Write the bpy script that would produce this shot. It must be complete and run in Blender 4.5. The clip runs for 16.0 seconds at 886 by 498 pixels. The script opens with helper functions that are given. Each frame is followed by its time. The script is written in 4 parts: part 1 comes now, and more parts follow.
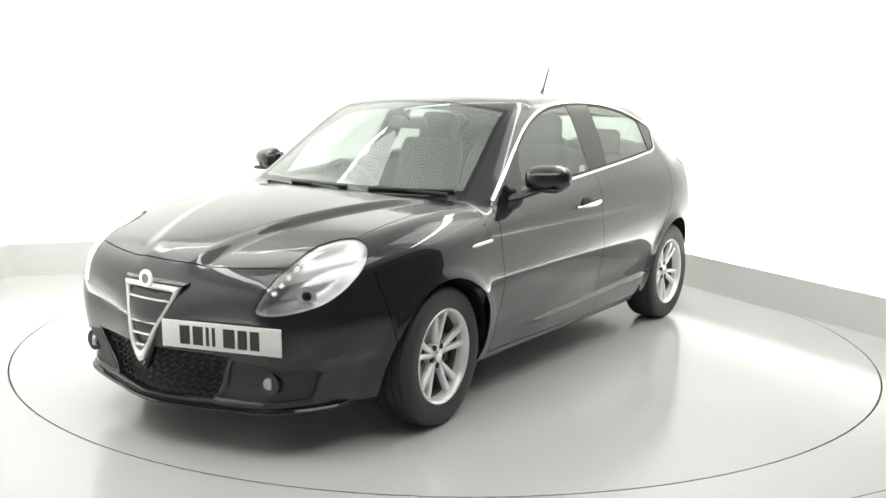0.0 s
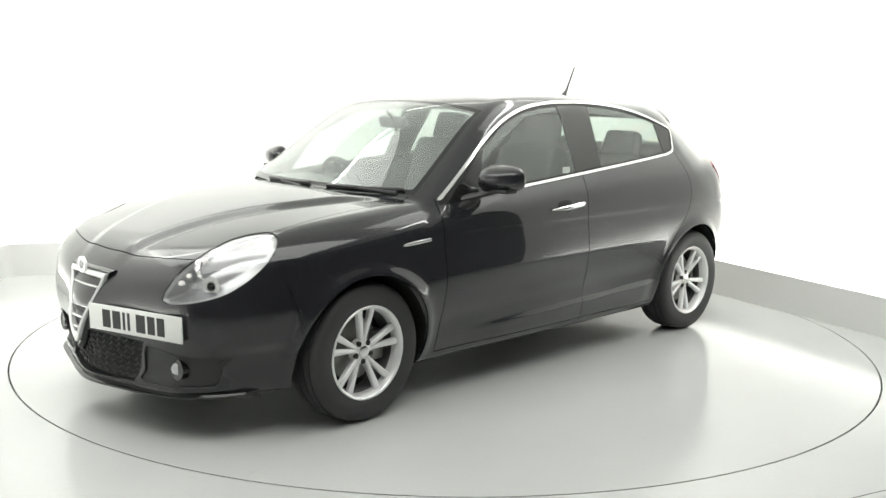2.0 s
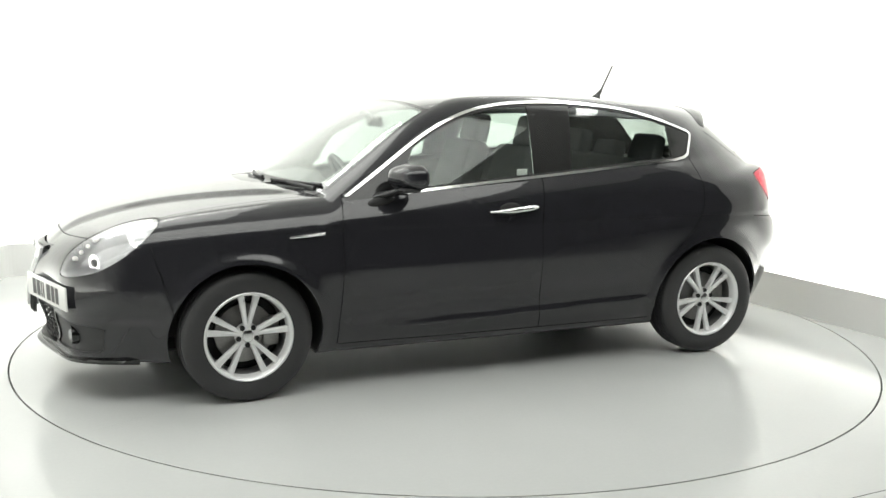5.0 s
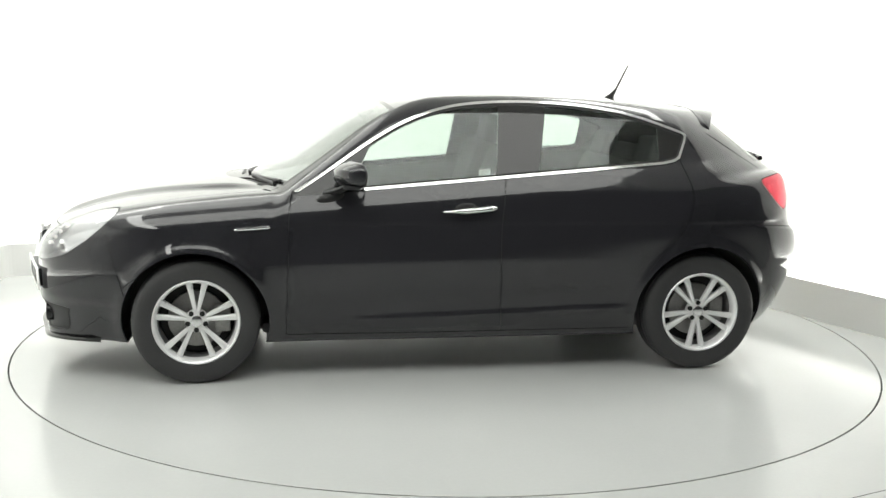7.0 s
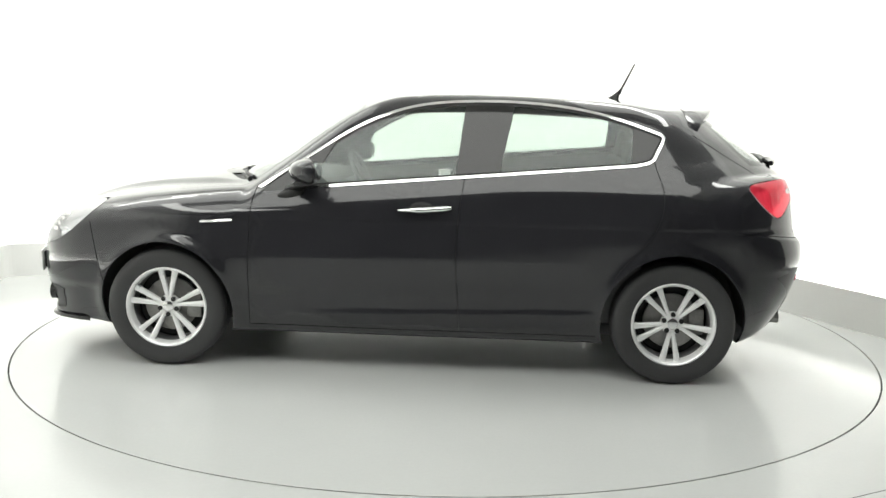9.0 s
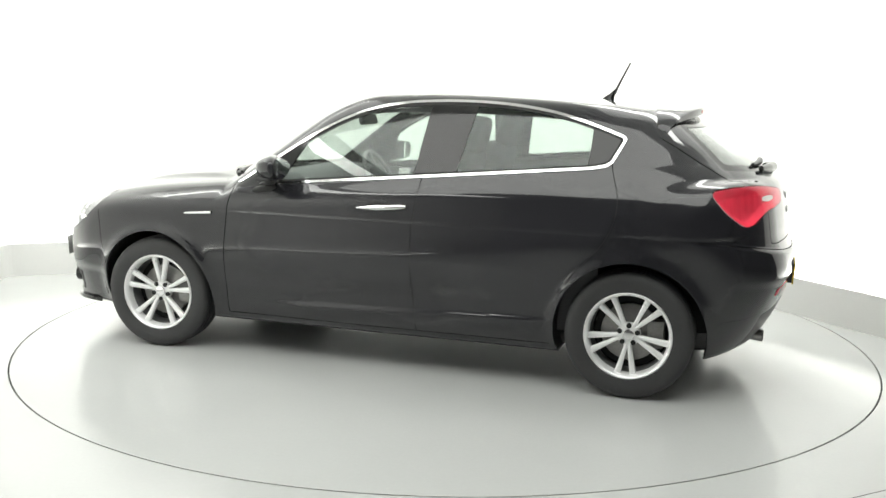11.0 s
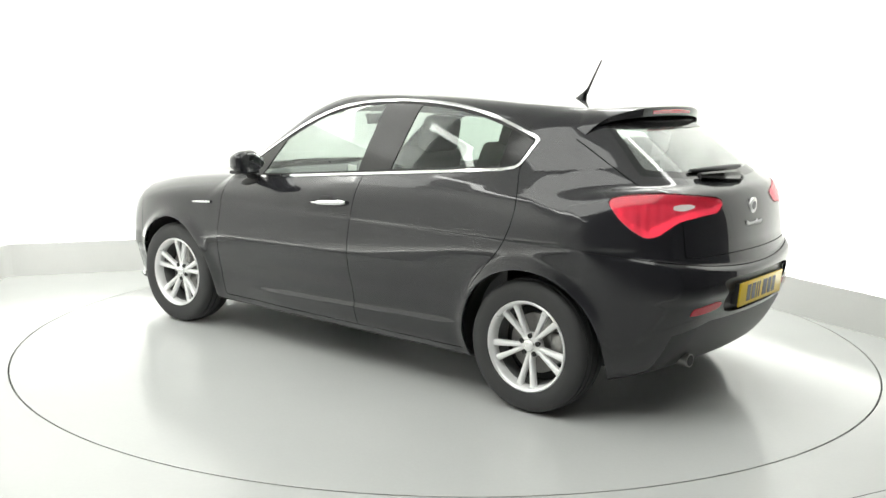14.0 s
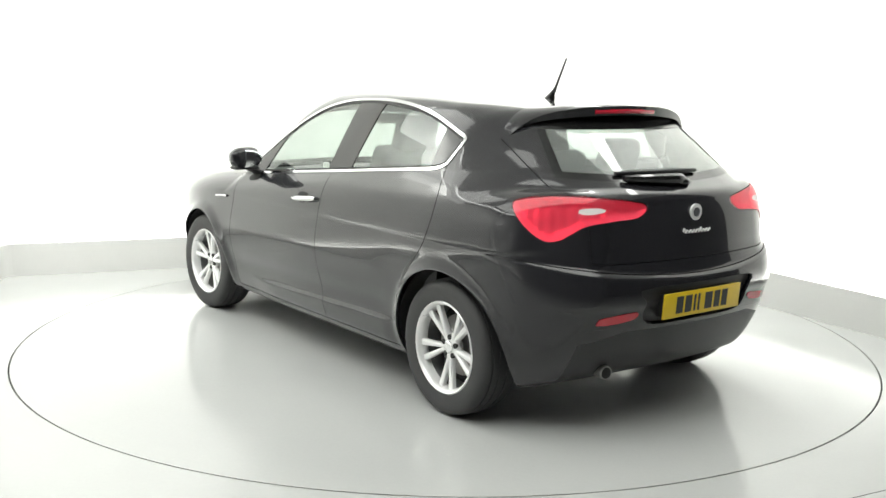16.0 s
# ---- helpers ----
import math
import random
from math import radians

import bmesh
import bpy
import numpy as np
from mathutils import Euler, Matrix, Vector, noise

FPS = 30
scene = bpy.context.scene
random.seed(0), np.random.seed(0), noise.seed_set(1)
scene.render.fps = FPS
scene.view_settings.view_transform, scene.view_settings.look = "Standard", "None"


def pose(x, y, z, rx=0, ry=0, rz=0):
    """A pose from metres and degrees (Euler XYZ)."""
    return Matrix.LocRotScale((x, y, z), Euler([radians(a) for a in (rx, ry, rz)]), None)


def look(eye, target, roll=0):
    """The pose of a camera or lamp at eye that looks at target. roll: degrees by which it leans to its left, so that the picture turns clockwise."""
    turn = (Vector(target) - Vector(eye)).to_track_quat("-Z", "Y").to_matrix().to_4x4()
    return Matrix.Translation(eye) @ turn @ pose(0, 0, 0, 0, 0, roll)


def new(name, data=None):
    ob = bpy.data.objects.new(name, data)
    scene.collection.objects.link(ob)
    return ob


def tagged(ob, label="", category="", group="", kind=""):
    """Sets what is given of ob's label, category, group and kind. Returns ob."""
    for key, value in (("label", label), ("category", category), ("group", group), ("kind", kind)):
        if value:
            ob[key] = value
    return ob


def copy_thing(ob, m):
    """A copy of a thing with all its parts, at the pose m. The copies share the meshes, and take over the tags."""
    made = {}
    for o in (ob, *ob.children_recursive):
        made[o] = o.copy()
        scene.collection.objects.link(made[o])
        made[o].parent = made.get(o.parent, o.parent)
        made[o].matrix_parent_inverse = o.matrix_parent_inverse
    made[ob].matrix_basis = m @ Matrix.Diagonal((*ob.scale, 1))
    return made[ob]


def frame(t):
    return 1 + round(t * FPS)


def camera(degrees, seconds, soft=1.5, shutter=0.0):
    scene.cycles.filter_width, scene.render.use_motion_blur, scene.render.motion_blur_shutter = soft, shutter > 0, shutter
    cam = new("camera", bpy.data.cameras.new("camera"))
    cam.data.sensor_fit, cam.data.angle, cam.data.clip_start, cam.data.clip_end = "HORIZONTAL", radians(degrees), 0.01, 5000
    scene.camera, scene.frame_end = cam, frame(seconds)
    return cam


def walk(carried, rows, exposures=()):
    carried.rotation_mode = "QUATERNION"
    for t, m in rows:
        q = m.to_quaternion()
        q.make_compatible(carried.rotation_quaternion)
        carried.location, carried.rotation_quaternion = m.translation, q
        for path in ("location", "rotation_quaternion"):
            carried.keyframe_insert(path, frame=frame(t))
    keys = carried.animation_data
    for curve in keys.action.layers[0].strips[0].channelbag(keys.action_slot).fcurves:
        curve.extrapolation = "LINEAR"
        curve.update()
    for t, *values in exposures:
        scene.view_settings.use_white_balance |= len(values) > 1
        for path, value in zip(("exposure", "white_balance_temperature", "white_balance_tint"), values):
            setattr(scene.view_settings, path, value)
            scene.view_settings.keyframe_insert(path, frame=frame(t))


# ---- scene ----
TABLE_R = 2.455
CAR_X, CAR_Y = 0.0926, 0.0873
cam = camera(49.37, 16.0, soft=1.5)
EYE, AIM = (0.0, -5.7847, 1.4638), (-0.01927, -0.85103, 0.6523)
walk(cam, [(0.0, look(EYE, AIM, 1.03)), (16.0, look(EYE, AIM, 1.03))])

# degrees of the turntable, time by time
TURN = [(0.0, 56.0), (0.5, 54.2), (1.0, 51.5), (1.5, 48.2), (2.0, 44.6), (2.5, 41.1), (3.0, 37.5), (3.5, 34.0), (4.0, 30.5),
        (5.0, 23.55), (6.5, 13.15), (7.5, 6.2), (9.0, -4.1), (10.5, -14.4), (11.5, -21.3), (12.5, -28.2), (13.5, -35.1),
        (14.5, -42.05), (15.5, -49.05), (16.0, -52.6)]

# ---- light: a white studio under broad soft lamps ----
world = bpy.data.worlds.new("studio_dark")
world.use_nodes = True
world.node_tree.nodes["Background"].inputs[0].default_value = (0.02, 0.02, 0.02, 1)
scene.world = world
scene.view_settings.exposure = 0.0


def soft_lamp(name, eye, target, sx, sy, watts, color=(0.985, 1.0, 0.955)):
    data = bpy.data.lights.new(name, "AREA")
    data.shape, data.size, data.size_y, data.energy, data.color = "RECTANGLE", sx, sy, watts, color
    ob = new(name, data)
    ob.matrix_world = look(eye, target)
    return ob


# ceiling strips, wall washers, and lamps in the trough behind the low board
soft_lamp("strip_left", (-2.2, 0.0, 3.4), (-1.5, 0.0, 0.0), 1.8, 3.0, 42)
soft_lamp("strip_right", (2.1, 0.2, 3.4), (1.5, 0.2, 0.0), 1.8, 3.0, 32)
soft_lamp("strip_front", (-0.2, -2.75, 3.5), (-0.2, -2.4, 0.0), 5.0, 2.4, 122)
soft_lamp("wall_wash_left", (-2.5, 0.5, 3.3), (-3.1, 2.3, 0.9), 2.6, 0.4, 52)
soft_lamp("wall_wash_back", (0.6, 1.7, 3.3), (0.9, 3.3, 1.0), 3.0, 0.4, 50)
soft_lamp("wall_wash_right", (1.7, 0.2, 3.3), (2.8, 0.8, 0.8), 2.8, 0.4, 50)
soft_lamp("trough_left", (-1.68, 2.245, 0.16), (-1.74, 2.39, 0.5), 3.3, 0.10, 36)
soft_lamp("trough_right", (2.50, 0.70, 0.16), (2.64, 0.775, 0.5), 3.3, 0.10, 25)
soft_lamp("trough_near", (-3.57, -2.6, 0.16), (-3.73, -2.6, 0.5), 6.6, 0.10, 42)
soft_lamp("wall_wash_near", (-2.75, -3.0, 3.3), (-3.85, -3.0, 0.8), 4.6, 0.4, 50)
# ---- materials ----
def material(name, color, rough=0.5, metal=0.0, grain=0.0, scale=40.0, bump=0.0, coat=0.0, spec=0.5, big=0.0, big_scale=1.5, ior=1.5):
    """A Principled material with variation at two scales (grain and stains) in object space."""
    m = bpy.data.materials.new(name)
    m.use_nodes = True
    nt = m.node_tree
    b = nt.nodes["Principled BSDF"]
    b.inputs["Base Color"].default_value = (*color, 1)
    b.inputs["Roughness"].default_value = rough
    b.inputs["Metallic"].default_value = metal
    b.inputs["Coat Weight"].default_value = coat
    b.inputs["Coat Roughness"].default_value = 0.03
    b.inputs["Specular IOR Level"].default_value = spec
    b.inputs["IOR"].default_value = ior
    if grain or big or bump:
        co = nt.nodes.new("ShaderNodeTexCoord")
        n1, n2 = nt.nodes.new("ShaderNodeTexNoise"), nt.nodes.new("ShaderNodeTexNoise")
        n1.inputs["Scale"].default_value, n2.inputs["Scale"].default_value = scale, big_scale
        n1.inputs["Detail"].default_value = n2.inputs["Detail"].default_value = 5
        for n in (n1, n2):
            nt.links.new(co.outputs["Object"], n.inputs["Vector"])
        mix = nt.nodes.new("ShaderNodeMath")
        mix.operation = "MULTIPLY_ADD"
        mix.inputs[1].default_value, mix.inputs[2].default_value = 2 * grain, 1 - grain
        nt.links.new(n1.outputs["Fac"], mix.inputs[0])
        mix2 = nt.nodes.new("ShaderNodeMath")
        mix2.operation = "MULTIPLY_ADD"
        mix2.inputs[1].default_value, mix2.inputs[2].default_value = 2 * big, 1 - big
        nt.links.new(n2.outputs["Fac"], mix2.inputs[0])
        mul = nt.nodes.new("ShaderNodeMath")
        mul.operation = "MULTIPLY"
        nt.links.new(mix.outputs[0], mul.inputs[0])
        nt.links.new(mix2.outputs[0], mul.inputs[1])
        col = nt.nodes.new("ShaderNodeVectorMath")
        col.operation = "SCALE"
        col.inputs[0].default_value = color
        nt.links.new(mul.outputs[0], col.inputs["Scale"])
        nt.links.new(col.outputs[0], b.inputs["Base Color"])
        rr = nt.nodes.new("ShaderNodeMath")
        rr.operation = "MULTIPLY_ADD"
        rr.inputs[1].default_value, rr.inputs[2].default_value = rough * (grain + big), rough * (1 - (grain + big) / 2)
        nt.links.new(n2.outputs["Fac"], rr.inputs[0])
        nt.links.new(rr.outputs[0], b.inputs["Roughness"])
        if bump:
            bp = nt.nodes.new("ShaderNodeBump")
            bp.inputs["Strength"].default_value, bp.inputs["Distance"].default_value = bump, 0.002
            nt.links.new(n1.outputs["Fac"], bp.inputs["Height"])
            nt.links.new(bp.outputs[0], b.inputs["Normal"])
    return m


def glass(name, color, rough=0.0, ior=1.45):
    m = material(name, color, rough, ior=ior)
    m.node_tree.nodes["Principled BSDF"].inputs["Transmission Weight"].default_value = 1.0
    return m


WALL = material("white_wall", (0.86, 0.86, 0.84), 0.6, grain=0.02, big=0.02, bump=0.03, scale=120)
SKIRT = material("grey_white_skirting", (0.67, 0.67, 0.655), 0.4, grain=0.02, big=0.05)
FLOOR = material("pale_grey_floor", (0.48, 0.49, 0.48), 0.18, grain=0.03, big=0.10, scale=60, bump=0.01, big_scale=0.9)
TABLE = material("pale_grey_table", (0.48, 0.49, 0.48), 0.15, grain=0.03, big=0.10, scale=60, bump=0.01, big_scale=0.8)
GAP = material("dark_gap", (0.03, 0.03, 0.03), 0.8, grain=0.2)
DARK = material("dark_hall", (0.20, 0.20, 0.205), 0.7, grain=0.1, big=0.3)
PAINT = material("black_paint", (0.018, 0.018, 0.021), 0.25, grain=0.08, big=0.2, scale=500, spec=0.12, coat=1.0)
PAINT.node_tree.nodes["Principled BSDF"].inputs["Coat IOR"].default_value = 1.52
SEAM_BLACK = material("seam_black", (0.008, 0.008, 0.008), 0.6, grain=0.1)
PLASTIC = material("black_plastic", (0.022, 0.022, 0.023), 0.42, grain=0.15, bump=0.1, scale=700)
GLOSS = material("gloss_black", (0.012, 0.012, 0.012), 0.10, grain=0.05)
RUBBER = material("tyre_rubber", (0.034, 0.034, 0.035), 0.6, grain=0.12, big=0.2, bump=0.15, scale=160, big_scale=6)
CHROME = material("chrome", (0.80, 0.80, 0.80), 0.12, 1.0, grain=0.03, scale=200)
ALLOY = material("silver_alloy", (0.84, 0.84, 0.84), 0.28, 0.3, grain=0.05, scale=300, big=0.06, big_scale=8)
STEEL = material("brake_steel", (0.30, 0.295, 0.285), 0.4, 0.7, grain=0.2, big=0.2, scale=90, big_scale=12)
# darker copy of the rim's alloy, the shade inside the wheel as colour
BARREL = material("shaded_barrel", (0.16, 0.16, 0.16), 0.5, 0.3, grain=0.15, big=0.25, scale=120, big_scale=10)
LAMP_SILVER = material("lamp_silver", (0.42, 0.42, 0.43), 0.22, 0.55, grain=0.05, big=0.1, big_scale=20)
RED = glass("red_lens", (0.96, 0.12, 0.19), 0.03)
CLEAR_WHITE = material("white_lens", (0.82, 0.80, 0.78), 0.12, grain=0.1, scale=60, bump=0.2)
PLATE_W = material("plate_white", (0.80, 0.80, 0.78), 0.35, grain=0.03, big=0.05)
PLATE_Y = material("plate_yellow", (0.80, 0.56, 0.02), 0.35, grain=0.03, big=0.05)
INK = material("plate_black", (0.03, 0.03, 0.03), 0.4, grain=0.1)
CLOTH = material("seat_cloth", (0.085, 0.085, 0.088), 0.85, grain=0.15, big=0.15, scale=120)
TRIM = material("cabin_trim", (0.125, 0.125, 0.128), 0.6, grain=0.15, scale=200)
LINER = material("headliner", (0.42, 0.42, 0.41), 0.9, grain=0.08, bump=0.2, scale=300)
PAPER = material("paper_sticker", (0.75, 0.75, 0.73), 0.6, grain=0.05)
WINDOW = glass("window_glass", (0.69, 0.765, 0.72))
# haze of reflected light put into the glass: paler colour, partly diffuse
SCREEN = glass("hazed_screen_glass", (0.76, 0.81, 0.78))
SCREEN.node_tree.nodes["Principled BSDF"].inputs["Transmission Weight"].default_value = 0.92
CLEAR = glass("lamp_glass", (0.97, 0.97, 0.97))
MIRROR = material("mirror_glass", (0.85, 0.86, 0.87), 0.02, 1.0, grain=0.01)
CEILING = material("white_ceiling", (0.66, 0.66, 0.65), 0.7, grain=0.03, big=0.05)
RED_SOLID = material("red_plastic", (0.55, 0.01, 0.03), 0.15, grain=0.1, bump=0.1, scale=80, coat=0.5)
BEZEL = material("lamp_bezel", (0.16, 0.16, 0.17), 0.25, 0.4, grain=0.1)
BRIGHT = material("bright_trim", (0.90, 0.90, 0.90), 0.22, 0.22, grain=0.04, scale=200)
# ---- the place ----
def mesh_object(name, verts, faces, mat, parent=None, label="", smooth=False):
    me = bpy.data.meshes.new(name)
    me.from_pydata([tuple(v) for v in verts], [], [tuple(f) for f in faces])
    me.materials.append(mat)
    if smooth:
        me.shade_smooth()
    ob = new(name, me)
    ob.parent = parent
    return tagged(ob, label)


def box(bm, x0, x1, y0, y1, z0, z1, bevel=0.0):
    m = Matrix.LocRotScale(((x0 + x1) / 2, (y0 + y1) / 2, (z0 + z1) / 2), None, (x1 - x0, y1 - y0, z1 - z0))
    made = bmesh.ops.create_cube(bm, size=1, matrix=m)["verts"]
    if bevel:
        bmesh.ops.bevel(bm, geom=list({e for v in made for e in v.link_edges}), offset=bevel, segments=2, affect="EDGES", profile=0.5)


def part(name, bm, mat, parent=None, label="", smooth=True, angle=35):
    me = bpy.data.meshes.new(name)
    bm.to_mesh(me)
    bm.free()
    me.materials.append(mat)
    if smooth:
        me.shade_smooth()
        me.set_sharp_from_angle(angle=radians(angle))
    ob = new(name, me)
    ob.parent = parent
    return tagged(ob, label)


# plan of the studio, anticlockwise from the camera's left: white walls, then the dark open side
LEFT_END, CORNER_A, CORNER_B, RIGHT_END = (-3.6, -7.2), (-3.345, 1.425), (0.98, 3.20), (3.30, -1.06)


def ring_wall(name, plan, z0, z1, mat, label, thick=0.12):
    """A wall along the plan's points, with its thickness on the outside (to the left of the way)."""
    n = len(plan)
    out = []
    for i in range(n):
        a, b = Vector(plan[max(i - 1, 0)]), Vector(plan[min(i + 1, n - 1)])
        d = (b - a).normalized()
        out.append(Vector(plan[i]) + Vector((-d.y, d.x)) * thick)
    v = [(*p, z) for z in (z0, z1) for p in plan] + [(*p, z) for z in (z0, z1) for p in out]
    f = []
    for i in range(n - 1):
        f += [(i + 1, i, n + i, n + i + 1), (2 * n + i, 2 * n + i + 1, 3 * n + i + 1, 3 * n + i),
              (n + i + 1, n + i, 3 * n + i, 3 * n + i + 1), (i, i + 1, 2 * n + i + 1, 2 * n + i)]
    f += [(0, 2 * n, 3 * n, n), (n - 1, 2 * n - 1, 4 * n - 1, 3 * n - 1)]
    ob = mesh_object(name, v, f, mat, None, label)
    return tagged(ob, kind="structure")


def corner_round(a, c, b, r, steps=10):
    """Points of a rounded corner c between a and b."""
    a, c, b = Vector(a), Vector(c), Vector(b)
    u, v = (a - c).normalized(), (b - c).normalized()
    p, q = c + u * r, c + v * r
    return [tuple(p * (1 - t) ** 2 + c * 2 * t * (1 - t) + q * t * t) for t in [i / steps for i in range(steps + 1)]]


SKIRT_H = 0.25
plan = [LEFT_END] + corner_round(LEFT_END, CORNER_A, CORNER_B, 0.06, 4) + corner_round(CORNER_A, CORNER_B, RIGHT_END, 0.9, 16) + [RIGHT_END]
def shifted(points, d):
    """The plan moved d to the inside."""
    res = []
    for i, p in enumerate(points):
        u = (Vector(points[min(i + 1, len(points) - 1)]) - Vector(points[max(i - 1, 0)])).normalized()
        res.append((p[0] + u.y * d, p[1] - u.x * d))
    return res


ring_wall("wall_white", shifted(plan, -0.27), 0.0, 3.6, WALL, "smooth matt white studio wall")
ring_wall("baseboard", plan, 0.0, SKIRT_H, SKIRT, "pale grey low board before the wall's foot", 0.03)
HALL = [(LEFT_END[0] - 0.4, LEFT_END[1]), (-1.9, -9.4), (9.0, -9.4), (9.0, 2.0), (RIGHT_END[0] + 0.5, RIGHT_END[1] + 0.3)]
ring_wall("wall_hall", HALL[::-1], 0.0, 4.2, DARK, "dark unlit hall wall behind the camera")

# floor: one sheet with a round hole, and the gap's bottom
N = 160
circle = [(math.cos(2 * math.pi * i / N), math.sin(2 * math.pi * i / N)) for i in range(N)]
HOLE = TABLE_R + 0.009
v = [(x * HOLE, y * HOLE, 0) for x, y in circle] + [(x * 14, y * 14, 0) for x, y in circle] + [(x * HOLE, y * HOLE, -0.05) for x, y in circle]
f = [(i, N + i, N + (i + 1) % N, (i + 1) % N) for i in range(N)] + [(i, (i + 1) % N, 2 * N + (i + 1) % N, 2 * N + i) for i in range(N)]
tagged(mesh_object("floor", v, f, FLOOR, None, "glossy pale grey studio floor"), kind="structure")
v = [(x * HOLE, y * HOLE, -0.05) for x, y in circle]
tagged(mesh_object("floor_pit", v, [tuple(range(N))], GAP, None, "dark pit under the turntable's rim"), kind="structure")
bm = bmesh.new()
box(bm, -0.5, 0.5, -0.0015, 0.0015, 0.0004, 0.0012)
seam = part("floor_seam", bm, GAP, None, "thin dark joint in the floor")
seam.matrix_world = pose(1.88, -2.22, 0, 0, 0, 26.5)
tagged(seam, kind="structure")

turntable = new("turntable")
tagged(turntable, "round pale grey car turntable set flush in the floor", "turntable")
SEAM = 27.6
for side in (0, 180):
    n = 80
    pts = [(TABLE_R * math.cos(radians(SEAM + side + 0.006 + 179.988 * i / n)), TABLE_R * math.sin(radians(SEAM + side + 0.006 + 179.988 * i / n))) for i in range(n + 1)]
    v = [(*p, 0.0) for p in pts] + [(*p, -0.02) for p in pts]
    f = [tuple(range(n + 1)), tuple(range(2 * n + 1, n, -1))] + [(i + 1, i, n + 1 + i, n + 2 + i) for i in range(n)] + [(0, n, 2 * n + 1, n + 1)]
    mesh_object("deck_panel", v, f, TABLE, turntable)

bm = bmesh.new()
box(bm, -4.1, 3.9, -4.4, 3.9, 3.6, 3.68)
tagged(part("ceiling", bm, CEILING, None, "matt white studio ceiling", smooth=False), kind="structure")
bm = bmesh.new()
box(bm, -3.75, 9.2, -9.6, 2.2, 4.2, 4.28)
tagged(part("ceiling_hall", bm, DARK, None, "dark hall ceiling", smooth=False), kind="structure")
# ---- body surface: a smooth implicit form, x forward, y to the car's left, z up ----
def spline(xs, ys):
    """A natural cubic through the knots; straight beyond them."""
    xs, ys = np.array(xs, float), np.array(ys, float)
    if xs[0] > xs[-1]:
        xs, ys = xs[::-1], ys[::-1]
    n, h = len(xs), np.diff(xs)
    a, b = np.eye(n), np.zeros(n)
    for i in range(1, n - 1):
        a[i, i - 1:i + 2] = h[i - 1], 2 * (h[i - 1] + h[i]), h[i]
        b[i] = 6 * ((ys[i + 1] - ys[i]) / h[i] - (ys[i] - ys[i - 1]) / h[i - 1])
    m = np.linalg.solve(a, b)

    def at(x):
        x = np.asarray(x, float)
        c = np.clip(x, xs[0], xs[-1])
        i = np.clip(np.searchsorted(xs, c) - 1, 0, n - 2)
        u, v, k = xs[i + 1] - c, c - xs[i], h[i]
        y = (m[i] * u ** 3 + m[i + 1] * v ** 3) / (6 * k) + (ys[i] / k - m[i] * k / 6) * u + (ys[i + 1] / k - m[i + 1] * k / 6) * v
        lo = (ys[1] - ys[0]) / h[0] - h[0] * (2 * m[0] + m[1]) / 6
        hi = (ys[-1] - ys[-2]) / h[-1] + h[-1] * (m[-2] + 2 * m[-1]) / 6
        return y + np.where(x < xs[0], (x - xs[0]) * lo, 0) + np.where(x > xs[-1], (x - xs[-1]) * hi, 0)
    return at


def smax(a, b, r):
    return np.maximum(a, b) + np.maximum(r - np.abs(a - b), 0) ** 2 / (4 * r)


def step(a, b, x):
    u = np.clip((x - a) / (b - a), 0, 1)
    return u * u * (3 - 2 * u)


AXLE, WHEEL_Z, ARCH = 1.317, 0.306, 0.356
taper = spline([-2.05, -1.8, -1.55, -1.25, -0.9, 0, 0.9, 1.25, 1.6, 1.9, 2.2], [-0.20, -0.085, -0.025, 0.004, 0.0, 0.0, -0.002, 0.004, -0.03, -0.11, -0.24])
taper_up = spline([-1.9, -1.6, -1.24, -0.8, 0, 0.6, 1.2], [-0.13, -0.085, -0.045, -0.012, 0, -0.005, -0.03])
hood_line = spline([2.30, 2.20, 2.10, 1.95, 1.75, 1.55, 1.35, 1.15, 0.6], [0.60, 0.695, 0.752, 0.815, 0.878, 0.918, 0.945, 0.965, 1.0])
roof_line = spline([1.0, 0.5, 0.22, -0.1, -0.45, -0.8, -1.1, -1.4, -1.65], [1.275, 1.388, 1.438, 1.462, 1.463, 1.450, 1.430, 1.401, 1.366])
screen_x = spline([0.95, 1.10, 1.22, 1.31, 1.40, 1.46], [1.13, 0.892, 0.712, 0.57, 0.41, 0.30])
nose_x = spline([0.14, 0.20, 0.26, 0.34, 0.45, 0.55, 0.66, 0.78, 0.9], [2.165, 2.155, 2.145, 2.165, 2.188, 2.190, 2.172, 2.12, 2.00])
tail_x = spline([0.18, 0.28, 0.40, 0.52, 0.66, 0.78, 0.92, 1.02, 1.15], [-1.84, -1.93, -2.00, -2.045, -2.058, -2.03, -2.005, -1.975, -1.90])
side_low = spline([0.12, 0.20, 0.30, 0.42, 0.54, 0.62, 0.70, 0.80], [0.765, 0.805, 0.838, 0.866, 0.887, 0.892, 0.885, 0.869])


def shoulder_z(x):
    return 0.866 - 0.0785 * x


def belt_z(x):
    return 1.000 - 0.087 * x


